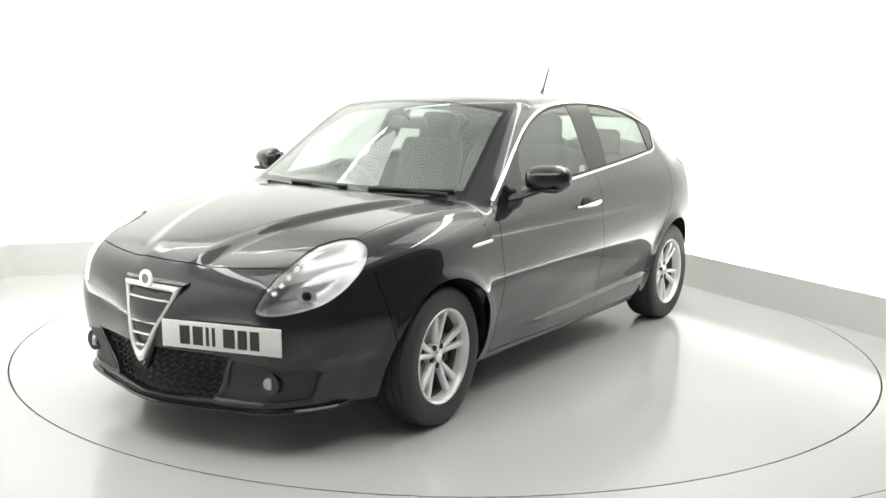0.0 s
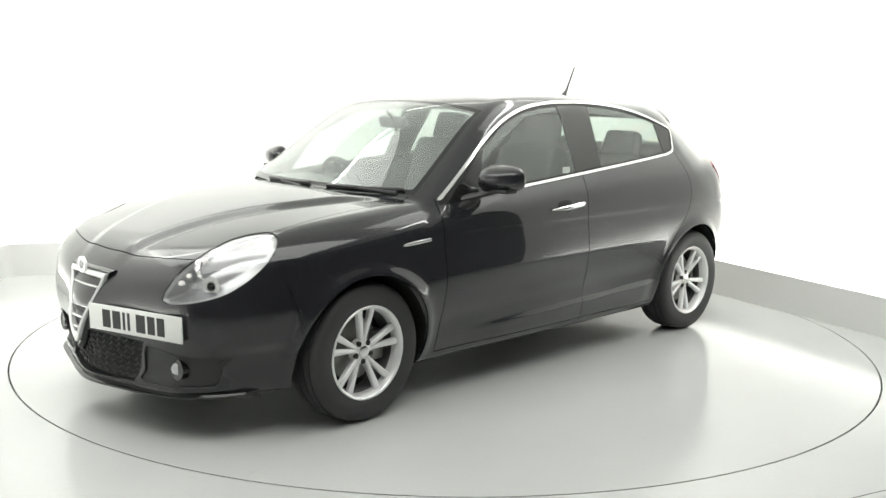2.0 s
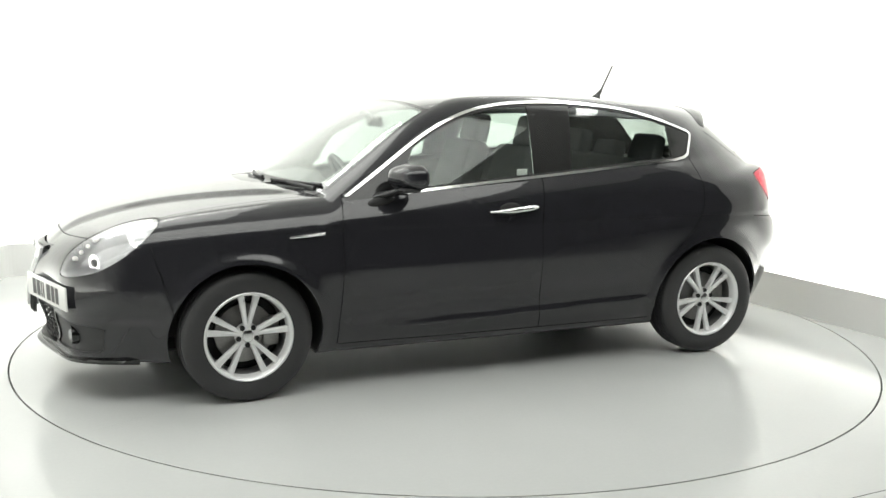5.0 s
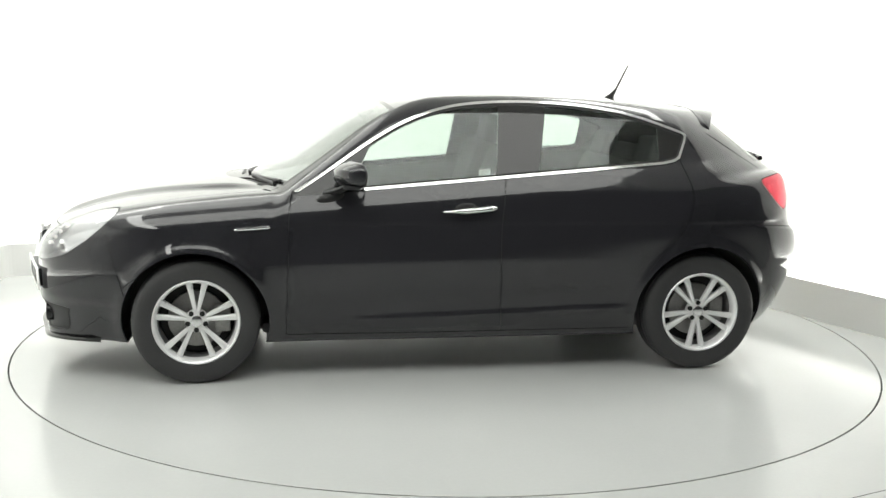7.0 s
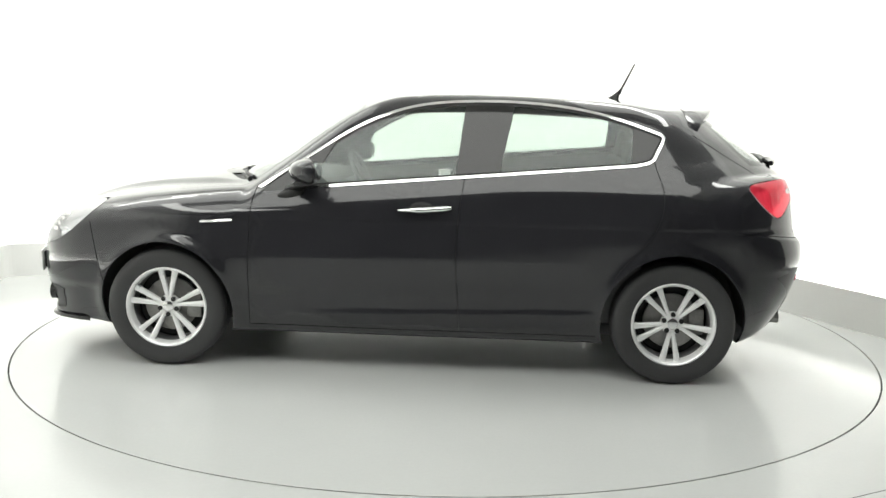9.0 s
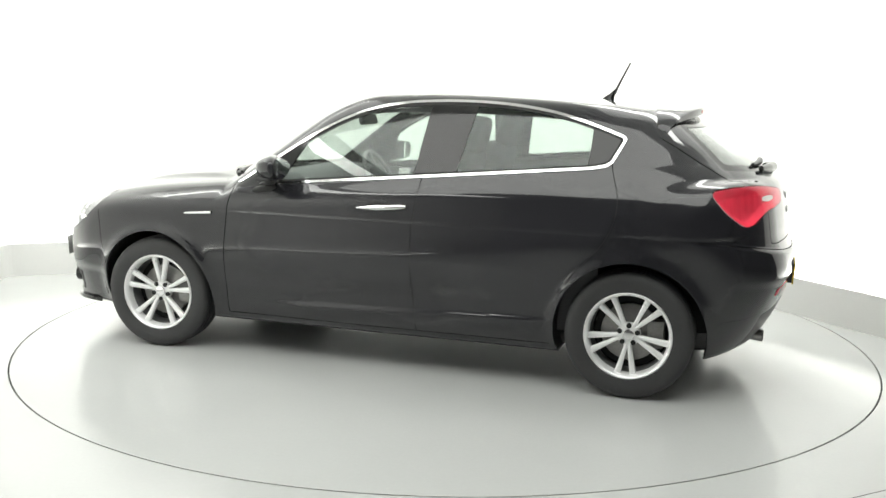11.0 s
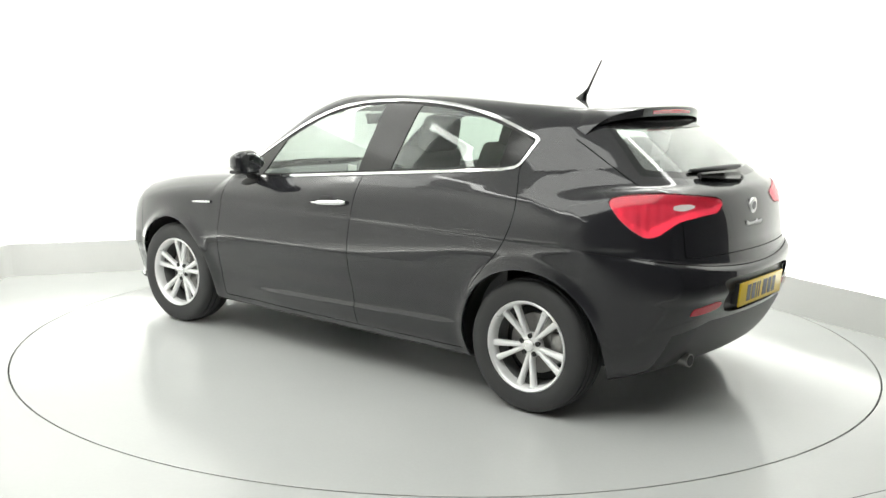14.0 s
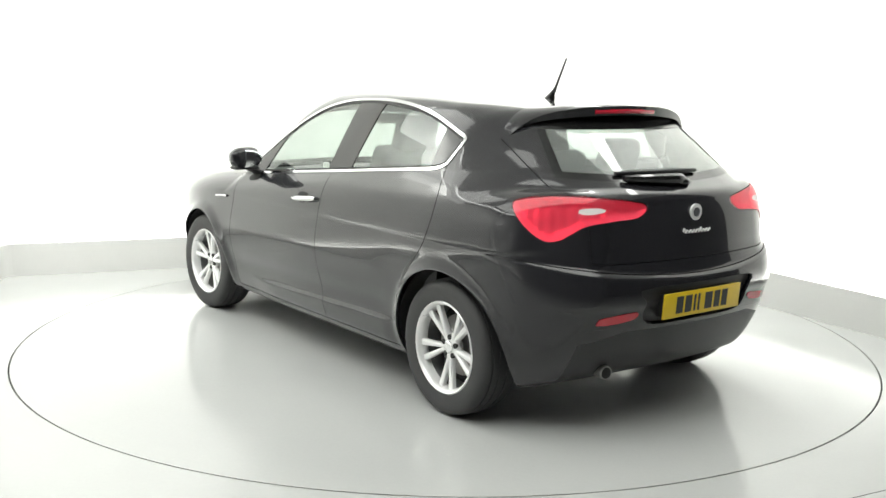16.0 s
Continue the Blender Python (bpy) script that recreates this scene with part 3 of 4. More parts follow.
def skin(name, tag, mat, parent, label="", depth=0.010, push=0.0, shift=None, pane=False, both=True, one=None):
    """Parts from the triangles that carry the tag, on both sides of the car, with edges turned in by depth.
    push moves the skin along its normals; pane gives a closed sheet of that depth."""
    t = T[tags == tag]
    used, inv = np.unique(t, return_inverse=True)
    p, t = P[used], inv.reshape(-1, 3)
    nrm = normals_of(p)
    q = p + nrm * push
    if shift is not None:
        q = q + np.array(shift)
    e = edges_of(t)
    if one is not None:
        e = e[(np.abs(p[e[:, 0], 1]) > 1e-4) | (np.abs(p[e[:, 1], 1]) > 1e-4)]
    n = len(q)
    verts, norms, faces = [q], [nrm], [t]
    if depth:
        rim = np.concatenate([q[e[:, 0]], q[e[:, 1]], q[e[:, 0]] - nrm[e[:, 0]] * depth, q[e[:, 1]] - nrm[e[:, 1]] * depth])
        m = len(e)
        i = n + np.arange(m)
        out = np.cross(q[e[:, 1]] - q[e[:, 0]], nrm[e[:, 0]])
        out /= np.maximum(np.linalg.norm(out, axis=1), 1e-9)[:, None]
        verts.append(rim)
        norms.append(np.tile(out, (4, 1)))
        faces += [np.stack([i + m, i, i + 2 * m], 1), np.stack([i + m, i + 2 * m, i + 3 * m], 1)]
        if pane:
            verts.append(q - nrm * depth)
            norms.append(-nrm)
            faces.append(t[:, ::-1] + n + 4 * m)
    v, nn, f = np.concatenate(verts), np.concatenate(norms), np.concatenate(faces)
    made = []
    if one is not None:
        # a part across the middle: both halves in one mesh
        twin = np.where(np.abs(v[:, 1]) < 1e-5, np.arange(len(v)), np.arange(len(v)) + len(v))
        v, nn, f = np.concatenate([v, v * [1, -1, 1]]), np.concatenate([nn, nn * [1, -1, 1]]), np.concatenate([f, twin[f[:, ::-1]]])
        keep = np.unique(f, return_inverse=True)
        v, nn, f = v[keep[0]], nn[keep[0]], keep[1].reshape(-1, 3)
        sides = [1]
    else:
        sides = [1, -1] if both else [1]
    for s in sides:
        me = bpy.data.meshes.new(name)
        me.from_pydata((v * [1, s, 1]).tolist(), [], (f if s > 0 else f[:, ::-1]).tolist())
        me.materials.append(mat)
        me.shade_smooth()
        me.normals_split_custom_set_from_vertices((nn * [1, s, 1]).tolist())
        ob = new(name, me)
        ob.parent = parent
        made.append(tagged(ob, label))
    return made


for nm in ("quarter_panel", "front_fender", "front_door", "rear_door", "sill"):
    skin(nm, nm, PAINT, car)
for nm in ("roof", "hood", "front_bumper", "tailgate", "rear_bumper"):
    skin(nm, nm, PAINT, car, one=True)
skin("rear_valance", "rear_valance", PLASTIC, car, "grained black plastic", one=True)
skin("scuttle", "scuttle", PLASTIC, car, "black plastic scuttle panel", push=-0.010)
skin("underbody", "underbody", PLASTIC, car, one=True)
for nm in ("front_door_line", "door_line", "rear_door_line", "sill_line", "front_bumper_line"):
    skin("shut_line", nm, SEAM_BLACK, car, push=-0.008, depth=0)
for nm in ("hood_line_gap", "gate_line", "rear_bumper_line"):
    skin("shut_line", nm, SEAM_BLACK, car, push=-0.008, depth=0, one=True)
skin("headlamp_gap", "head_gap", SEAM_BLACK, car, push=-0.003, depth=0)
skin("tail_lamp_gap", "tail_gap", SEAM_BLACK, car, push=-0.003, depth=0)
skin("window_trim", "window_trim", CHROME, car, "polished chrome strip", depth=0.012, push=0.004)
skin("window_seal", "window_seal", SEAM_BLACK, car, depth=0.010, push=-0.001)
skin("pillar", "pillar", GLOSS, car, "gloss black door pillar")
skin("quarter_cover", "quarter_cover", GLOSS, car)
skin("sail_panel", "sail_panel", GLOSS, car, "black corner panel by the mirror")
panes = skin("front_window", "front_window", WINDOW, car, depth=0.004, push=-0.003, pane=True)
panes += skin("rear_window", "rear_window", WINDOW, car, depth=0.004, push=-0.003, pane=True)
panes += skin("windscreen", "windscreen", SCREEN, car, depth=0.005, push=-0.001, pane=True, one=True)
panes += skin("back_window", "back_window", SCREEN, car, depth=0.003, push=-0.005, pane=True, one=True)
skin("screen_border", "screen_frit", GLOSS, car, one=True, push=-0.001, depth=0.006)
skin("window_border", "back_frit", GLOSS, car, one=True, push=-0.002, depth=0.006)
skin("intake_rim", "intake_rim", PLASTIC, car, one=True, depth=0.05)
skin("intake_back", "intake", SEAM_BLACK, car, one=True, push=-0.05, depth=0)
skin("fog_rim", "fog_rim", PLASTIC, car, depth=0.012, push=0.002)
skin("fog_panel", "fog_panel", PLASTIC, car, "grained black plastic", push=-0.006)
skin("reflector", "reflector", RED_SOLID, car, "red reflector", push=0.003)
skin("plate_recess", "recess", PLASTIC, car, one=True, push=-0.022)
for s, lamp in zip((1, -1), skin("headlamp", "head_lens", CLEAR, car, "clear headlamp", depth=0.003, pane=True)):
    panes.append(lamp)
    t = T[tags == "head_lens"]
    used, inv = np.unique(t, return_inverse=True)
    p = P[used]
    e = f_head(p)
    q = p - normals_of(p) * (0.006 + 0.055 * np.clip(e / 0.05, 0, 1) ** 0.7)[:, None]
    tri = inv.reshape(-1, 3)
    f_bezel = lambda a: np.minimum(f_head(a) - 0.008, np.maximum(np.minimum(-((a[:, 1] - a[:, 0] + 1.496) * 0.127 - (a[:, 2] - 0.665) * 0.165) * 4, a[:, 2] - 0.660),
                                   0.668 - 0.30 * np.maximum(a[:, 1] - a[:, 0] + 1.36, 0) - a[:, 2]))
    pq, tri, _, _ = split(np.concatenate([p, q], 1), tri, np.zeros(len(tri)), f_bezel(p))
    q = pq[:, 3:]
    dark = f_bezel(pq[:, :3][tri].mean(1)) > 0
    for nm, sel, mt, lb in (("lamp_bowl", ~dark, LAMP_SILVER, "bright silver reflector"), ("lamp_bezel", dark, BEZEL, "dark grey lamp bezel")):
        t2 = tri[sel]
        mesh_object(nm, q * [1, s, 1], t2 if s > 0 else t2[:, ::-1], mt, lamp, lb, smooth=True)
for s, lamp in zip((1, -1), skin("tail_lamp", "tail_lens", RED, car, "red tail lamp", depth=0.003, push=0.004, pane=True)):
    panes.append(lamp)
    t = T[(tags == "tail_lens") | (tags == "reverse_lens")]
    used, inv = np.unique(t, return_inverse=True)
    p, tri = P[used], inv.reshape(-1, 3)
    e, u = f_tail(p), p[:, 1] + p[:, 0]
    deep = 0.004 + 0.028 * np.clip(e / 0.03, 0, 1) + 0.0025 * np.cos((u + 1.15) * 90) * np.clip(e / 0.03, 0, 1) + 0.012 * np.exp(-((u + 1.17) / 0.06) ** 2 - ((p[:, 2] - 0.93) / 0.04) ** 2)
    q = p - normals_of(p) * deep[:, None]
    mesh_object("lamp_bowl", q * [1, s, 1], tri if s > 0 else tri[:, ::-1], BRIGHT, lamp, "ribbed reflector", smooth=True)
    t = T[tags == "reverse_lens"]
    used, inv = np.unique(t, return_inverse=True)
    tri = inv.reshape(-1, 3)
    p = P[used] + normals_of(P[used]) * 0.005
    mesh_object("reverse_lamp", p * [1, s, 1], tri if s > 0 else tri[:, ::-1], CLEAR_WHITE, lamp, "clear white lamp", smooth=True)
for ob in panes:
    ob.visible_shadow = False
# ---- wheels ----
def lathe(profile, segs=72, closed=False):
    """A ring about the y axis from (radius, y) points."""
    bm = bmesh.new()
    rows = []
    for r, y in profile:
        rows.append([bm.verts.new((r * math.cos(2 * math.pi * i / segs), y, r * math.sin(2 * math.pi * i / segs))) for i in range(segs)])
    pairs = list(zip(rows, rows[1:])) + ([(rows[-1], rows[0])] if closed else [])
    for a, b in pairs:
        for i in range(segs):
            bm.faces.new((a[i], a[(i + 1) % segs], b[(i + 1) % segs], b[i]))
    return bm


def disc(bm, r, y, depth, x=0.0, z=0.0, segs=24, bevel=0.0):
    made = bmesh.ops.create_cone(bm, cap_ends=True, segments=segs, radius1=r, radius2=r, depth=depth, matrix=pose(x, y, z, 90))["verts"]
    if bevel:
        es = [e for e in {e for v in made for e in v.link_edges} if len(e.link_faces) == 2 and e.calc_face_angle(0) > 1]
        bmesh.ops.bevel(bm, geom=es, offset=bevel, segments=2, affect="EDGES", profile=0.5)


def spoke(bm, angle, lean):
    """One arm of a twin spoke, from the hub out to the rim."""
    rows = []
    for u in [i / 8 for i in range(9)]:
        r = 0.046 + 0.150 * u
        side = lean * (0.006 + 0.033 * u)
        half = 0.0095 - 0.0010 * math.sin(math.pi * u) + 0.0070 * u
        y = 0.028 + 0.016 * u ** 0.8
        deep = 0.030 - 0.008 * u
        ca, sa = math.cos(angle), math.sin(angle)
        ring = []
        for o, yy in ((-half, y - deep), (-half, y - 0.004), (-half * 0.6, y), (half * 0.6, y), (half, y - 0.004), (half, y - deep)):
            s = side + o
            ring.append(bm.verts.new((r * ca - s * sa, yy, r * sa + s * ca)))
        rows.append(ring)
    for a, b in zip(rows, rows[1:]):
        for i in range(6):
            bm.faces.new((a[i], a[(i + 1) % 6], b[(i + 1) % 6], b[i]))


def make_wheel(first):
    """A wheel at its hub, its outside towards +y."""
    w = new("wheel")
    prof = [(0.210, 0.088), (0.217, 0.097), (0.245, 0.103), (0.268, 0.104), (0.288, 0.101), (0.302, 0.092), (0.309, 0.080), (0.311, 0.066), (0.306, 0.065), (0.306, 0.057), (0.3125, 0.056),
            (0.314, 0.028), (0.308, 0.027), (0.308, 0.019), (0.3145, 0.018), (0.315, -0.018), (0.308, -0.019), (0.308, -0.027), (0.314, -0.028), (0.312, -0.066), (0.302, -0.092),
            (0.27, -0.104), (0.235, -0.10), (0.210, -0.088)]
    part("tyre", lathe(prof), RUBBER, w, "worn black rubber tyre", angle=30)
    rim = part("rim", lathe([(0.2125, 0.082), (0.2140, 0.094), (0.2095, 0.0985), (0.203, 0.096), (0.197, 0.086), (0.193, 0.066), (0.190, 0.042)]), ALLOY, w, "silver alloy rim", angle=40)
    part("barrel", lathe([(0.190, 0.042), (0.188, 0.030), (0.184, -0.02), (0.193, -0.085), (0.210, -0.092)]), BARREL, rim, "inner side of the rim, coloured dark for its shade", angle=40)
    # black backing disc, added to stand for the shade behind the spokes
    part("shade_disc", lathe([(0.020, -0.034), (0.176, -0.034), (0.182, -0.026)]), SEAM_BLACK, w, "black disc added to darken the gaps between the spokes", angle=40)
    for i in range(5):
        for lean in (-1, 1):
            bm = bmesh.new()
            spoke(bm, first + 2 * math.pi * i / 5, lean)
            bmesh.ops.translate(bm, verts=bm.verts, vec=(0, 0.030, 0))
            part("spoke", bm, ALLOY, rim, angle=50)
    bm = bmesh.new()
    disc(bm, 0.058, 0.038, 0.04, segs=40, bevel=0.010)
    hub = part("hub", bm, ALLOY, w)
    bm = bmesh.new()
    disc(bm, 0.028, 0.062, 0.012, segs=32, bevel=0.004)
    part("hub_cap", bm, CHROME, hub, "round silver cap")
    for i in range(5):
        a = first + math.pi / 5 + 2 * math.pi * i / 5
        bm = bmesh.new()
        disc(bm, 0.0125, 0.053, 0.018, 0.045 * math.cos(a), 0.045 * math.sin(a), 14)
        part("bolt", bm, SEAM_BLACK, hub, "dark recessed wheel bolt")
    bm = bmesh.new()
    disc(bm, 0.142, -0.012, 0.022, segs=48, bevel=0.003)
    part("brake_disc", bm, STEEL, w, "worn steel brake disc")
    bm = bmesh.new()
    box(bm, -0.165, -0.085, -0.04, 0.018, -0.07, 0.07, 0.012)
    part("caliper", bm, STEEL, w)
    return w


for sx, first in ((1, 0.62), (-1, 1.88)):
    near = make_wheel(math.pi / 2 + (0.0 if sx > 0 else math.pi / 5) + 0.03)
    near.parent = car
    steer = 3.0 if sx > 0 else 0.0
    near.matrix_basis = pose(sx * AXLE, 0.765, 0.3135, 0, 0, steer)
    far = copy_thing(near, pose(sx * AXLE, -0.765, 0.3135, 0, 0, 180 + steer))

# wheel wells
for sx, r in ((1, 0.362), (-1, 0.370)):
    for sy in (1, -1):
        bm = bmesh.new()
        n = 28
        a0, a1 = (-8, 197) if sx > 0 else (-17, 184)
        arc = [radians(a0 + (a1 - a0) * i / n) for i in range(n + 1)]
        lip = [min(0.86, float(side_w(np.array(sx * AXLE + r * math.cos(a)), np.array(WHEEL_Z + r * math.sin(a)))) - 0.02) for a in arc]
        rows = [[bm.verts.new((sx * AXLE + r * math.cos(a), sy * (y or lip[i]), WHEEL_Z + r * math.sin(a))) for i, a in enumerate(arc)] for y in (None, 0.77, 0.5)]
        for a, b in zip(rows, rows[1:]):
            for i in range(n):
                bm.faces.new((a[i], a[i + 1], b[i + 1], b[i]))
        bm.faces.new(rows[-1])
        part("wheel_well", bm, SEAM_BLACK, car)
# ---- trim, plates, lamps and small parts ----
def tube(points, r, name, mat, parent=None, label="", segs=10, flat=1.0):
    """A bent rod; r is one radius or one for each point."""
    bm = bmesh.new()
    rows = []
    pts = [Vector(p) for p in points]
    rad = r if isinstance(r, (list, tuple)) else [r] * len(pts)
    for i, p in enumerate(pts):
        d = (pts[min(i + 1, len(pts) - 1)] - pts[max(i - 1, 0)]).normalized()
        u = d.cross(Vector((0, 0, 1)) if abs(d.z) < 0.9 else Vector((1, 0, 0))).normalized()
        v = u.cross(d)
        rows.append([bm.verts.new(p + rad[i] * (math.cos(2 * math.pi * j / segs) * u + flat * math.sin(2 * math.pi * j / segs) * v)) for j in range(segs)])
    for a, b in zip(rows, rows[1:]):
        for j in range(segs):
            bm.faces.new((a[j], a[(j + 1) % segs], b[(j + 1) % segs], b[j]))
    bm.faces.new(rows[0][::-1])
    bm.faces.new(rows[-1])
    bmesh.ops.recalc_face_normals(bm, faces=bm.faces)
    return part(name, bm, mat, parent, label)


def skin_y(x, z):
    """The half width of the finished surface at x and z."""
    p = to_surface(np.array([[x, 0.9, z]]), 12)
    y = np.linspace(0.3, 1.0, 1401)
    v = body(y * 0 + x, y, y * 0 + z)
    return float(y[np.argmax(v > 0)])


def nose_at(y, z):
    x = np.linspace(1.5, 2.35, 1701)
    v = body(x, x * 0 + y, x * 0 + z)
    return float(x[np.argmax(v > 0)])


def tail_at(y, z):
    x = np.linspace(-1.3, -2.2, 1801)
    v = body(x, x * 0 + y, x * 0 + z)
    return float(x[np.argmax(v > 0)])


# shield grille
def shield(half, top, low, inset=0.0):
    pts = [(-half + 0.02, top), (half - 0.02, top), (half, top - 0.022), (0.55 * half, (top + low) / 2 - 0.02), (0.022, low), (-0.022, low), (-0.55 * half, (top + low) / 2 - 0.02), (-half, top - 0.022)]
    return loop(pts, 5)


def grille_x(z, y=0.0):
    return 2.196 + 0.050 * float(step(0.68, 0.42, z)) - 0.75 * y * y


grille = new("grille")
grille.parent = car
tagged(grille, "chrome shield grille with five bars")


def frame_ring(outer, inner, x_out, x_in, back, name, mat, parent):
    bm = bmesh.new()
    ro = [bm.verts.new((grille_x(z, y) + x_out, y, z)) for y, z in outer]
    ri = [bm.verts.new((grille_x(z, y) + x_in, y, z)) for y, z in inner]
    rm = [bm.verts.new((grille_x(z, y) + max(x_out, x_in) + 0.006, y, z)) for y, z in (outer + inner) / 2]
    rb = [bm.verts.new((grille_x(z, y) - back, y, z)) for y, z in outer]
    rc = [bm.verts.new((grille_x(z, y) - back, y, z)) for y, z in inner]
    n = len(outer)
    for a, b in ((rb, ro), (ro, rm), (rm, ri), (ri, rc)):
        for i in range(n):
            bm.faces.new((a[i], a[(i + 1) % n], b[(i + 1) % n], b[i]))
    bmesh.ops.recalc_face_normals(bm, faces=bm.faces)
    return part(name, bm, mat, parent)


frame_ring(shield(0.176, 0.686, 0.335), shield(0.155, 0.670, 0.372), -0.016, -0.006, 0.03, "surround", GLOSS, grille)
frame_ring(shield(0.156, 0.670, 0.372), shield(0.130, 0.650, 0.410), 0.010, 0.008, 0.04, "chrome_frame", BRIGHT, grille)
bm = bmesh.new()
bm.faces.new([bm.verts.new((grille_x(z, y) - 0.035, y, z)) for y, z in shield(0.150, 0.668, 0.378)])
part("backing", bm, SEAM_BLACK, grille)
for i in range(5):
    z = 0.608 - 0.046 * i
    half = 0.131 * (z - 0.388) / (0.652 - 0.388) + 0.008
    tube([(grille_x(z, half * u) + 0.002, half * u, z) for u in (-1, -0.6, -0.2, 0.2, 0.6, 1)], 0.0066, "grille_bar", BRIGHT, grille, segs=8, flat=0.7)


def roundel(parent, centre, r, facing, name="badge"):
    """A round badge with a raised rim; facing +1 looks ahead, -1 back."""
    root = tube([(centre[0], centre[1], centre[2]), (centre[0] + facing * 0.010, centre[1], centre[2])], r, name, BRIGHT, parent, "round chrome badge", segs=28)
    tube([(centre[0] + facing * 0.009, centre[1], centre[2]), (centre[0] + facing * 0.012, centre[1], centre[2])], r * 0.55, "badge_face", BEZEL, root, segs=24)


roundel(car, (2.206, 0, 0.692), 0.036, 1)
roundel(car, (tail_at(0, 0.957) + 0.002, 0, 0.957), 0.037, -1)


def wire(parent, name, pts, r, mat, label=""):
    return tube(pts, r, name, mat, parent, label, segs=6)


# model script as one plain wavy chrome line
wire(car, "script_mark", [(tail_at(0.09 - 0.0045 * i, 0.878) - 0.003, 0.095 - 0.0045 * i, 0.876 + 0.007 * math.sin(i * 1.3) + (0.010 if i in (1, 2, 22, 26) else 0)) for i in range(42)], 0.0034, BRIGHT, "chrome script line")

# lower intake mesh: rows of zigzag wire
for r in range(7):
    z = 0.235 + 0.027 * r
    w = 0.29 + 0.08 * (z - 0.235) / 0.165
    n = int(w * 2 / 0.022)
    pts = []
    for i in range(n + 1):
        y = -w + 2 * w * i / n
        zz = z + (0.008 if (i + r) % 2 else -0.008)
        pts.append((nose_at(abs(y), zz) - 0.022, y, zz))
    wire(car, "mesh_wire", pts, 0.004, PLASTIC)

# splitter lip under the front bumper
bm = bmesh.new()
rows = []
for i in range(33):
    y = -0.72 + 1.44 * i / 32
    x = nose_at(abs(y), 0.235 + 0.03 * abs(y))
    z = 0.176 + 0.018 * float(step(0.30, 0.75, abs(y)))
    rows.append([bm.verts.new((x + dx, y, z + dz)) for dx, dz in ((-0.05, 0.022), (0.012, 0.020), (0.026, 0.012), (0.022, 0.002), (-0.05, -0.004))])
for a, b in zip(rows, rows[1:]):
    for j in range(5):
        bm.faces.new((a[j], a[(j + 1) % 5], b[(j + 1) % 5], b[j]))
bm.faces.new(rows[0])
bm.faces.new(rows[-1][::-1])
bmesh.ops.recalc_face_normals(bm, faces=bm.faces)
part("splitter", bm, GLOSS, car, "gloss black front lip")


# number plates: plain bars stand for the characters
def number_plate(name, mat, label, place, turn, w=0.52, h=0.111):
    bm = bmesh.new()
    box(bm, -0.004, 0.004, -w / 2, w / 2, -h / 2, h / 2, 0.002)
    root = part(name, bm, mat, car, label)
    root.matrix_basis = place
    widths = (0.045, 0.045, 0.014, 0.014, 0.0, 0.05, 0.04, 0.04)
    y = -(sum(widths) + 0.013 * 7 + 0.02) / 2
    for wd in widths:
        if wd:
            bm = bmesh.new()
            box(bm, 0.0042, 0.0052, y, y + wd, -0.038, 0.038)
            ob = part("bar", bm, INK, root, smooth=False)
        y += wd + 0.013 if wd else 0.022
    return root


PLATE_Z = 0.497
xa, xb = nose_at(0.115, 0.49), nose_at(0.63, 0.49)
front_plate = number_plate("front_plate", PLATE_W, "white number plate with dark bars", pose((xa + xb) / 2 + 0.026, 0.385, PLATE_Z, 0, 2, math.degrees(math.atan2(xa - xb, 0.515))), 1)
bm = bmesh.new()
box(bm, -0.03, -0.004, -0.20, 0.20, -0.045, 0.045, 0.004)
part("plate_holder", bm, PLASTIC, front_plate)
rear_plate = number_plate("rear_plate", PLATE_Y, "yellow number plate with dark bars", pose(-2.068, 0.0, 0.571, 0, 4, 180), -1)
bm = bmesh.new()
box(bm, -0.04, -0.004, -0.255, 0.255, -0.05, 0.05, 0.004)
part("plate_holder", bm, PLASTIC, rear_plate)

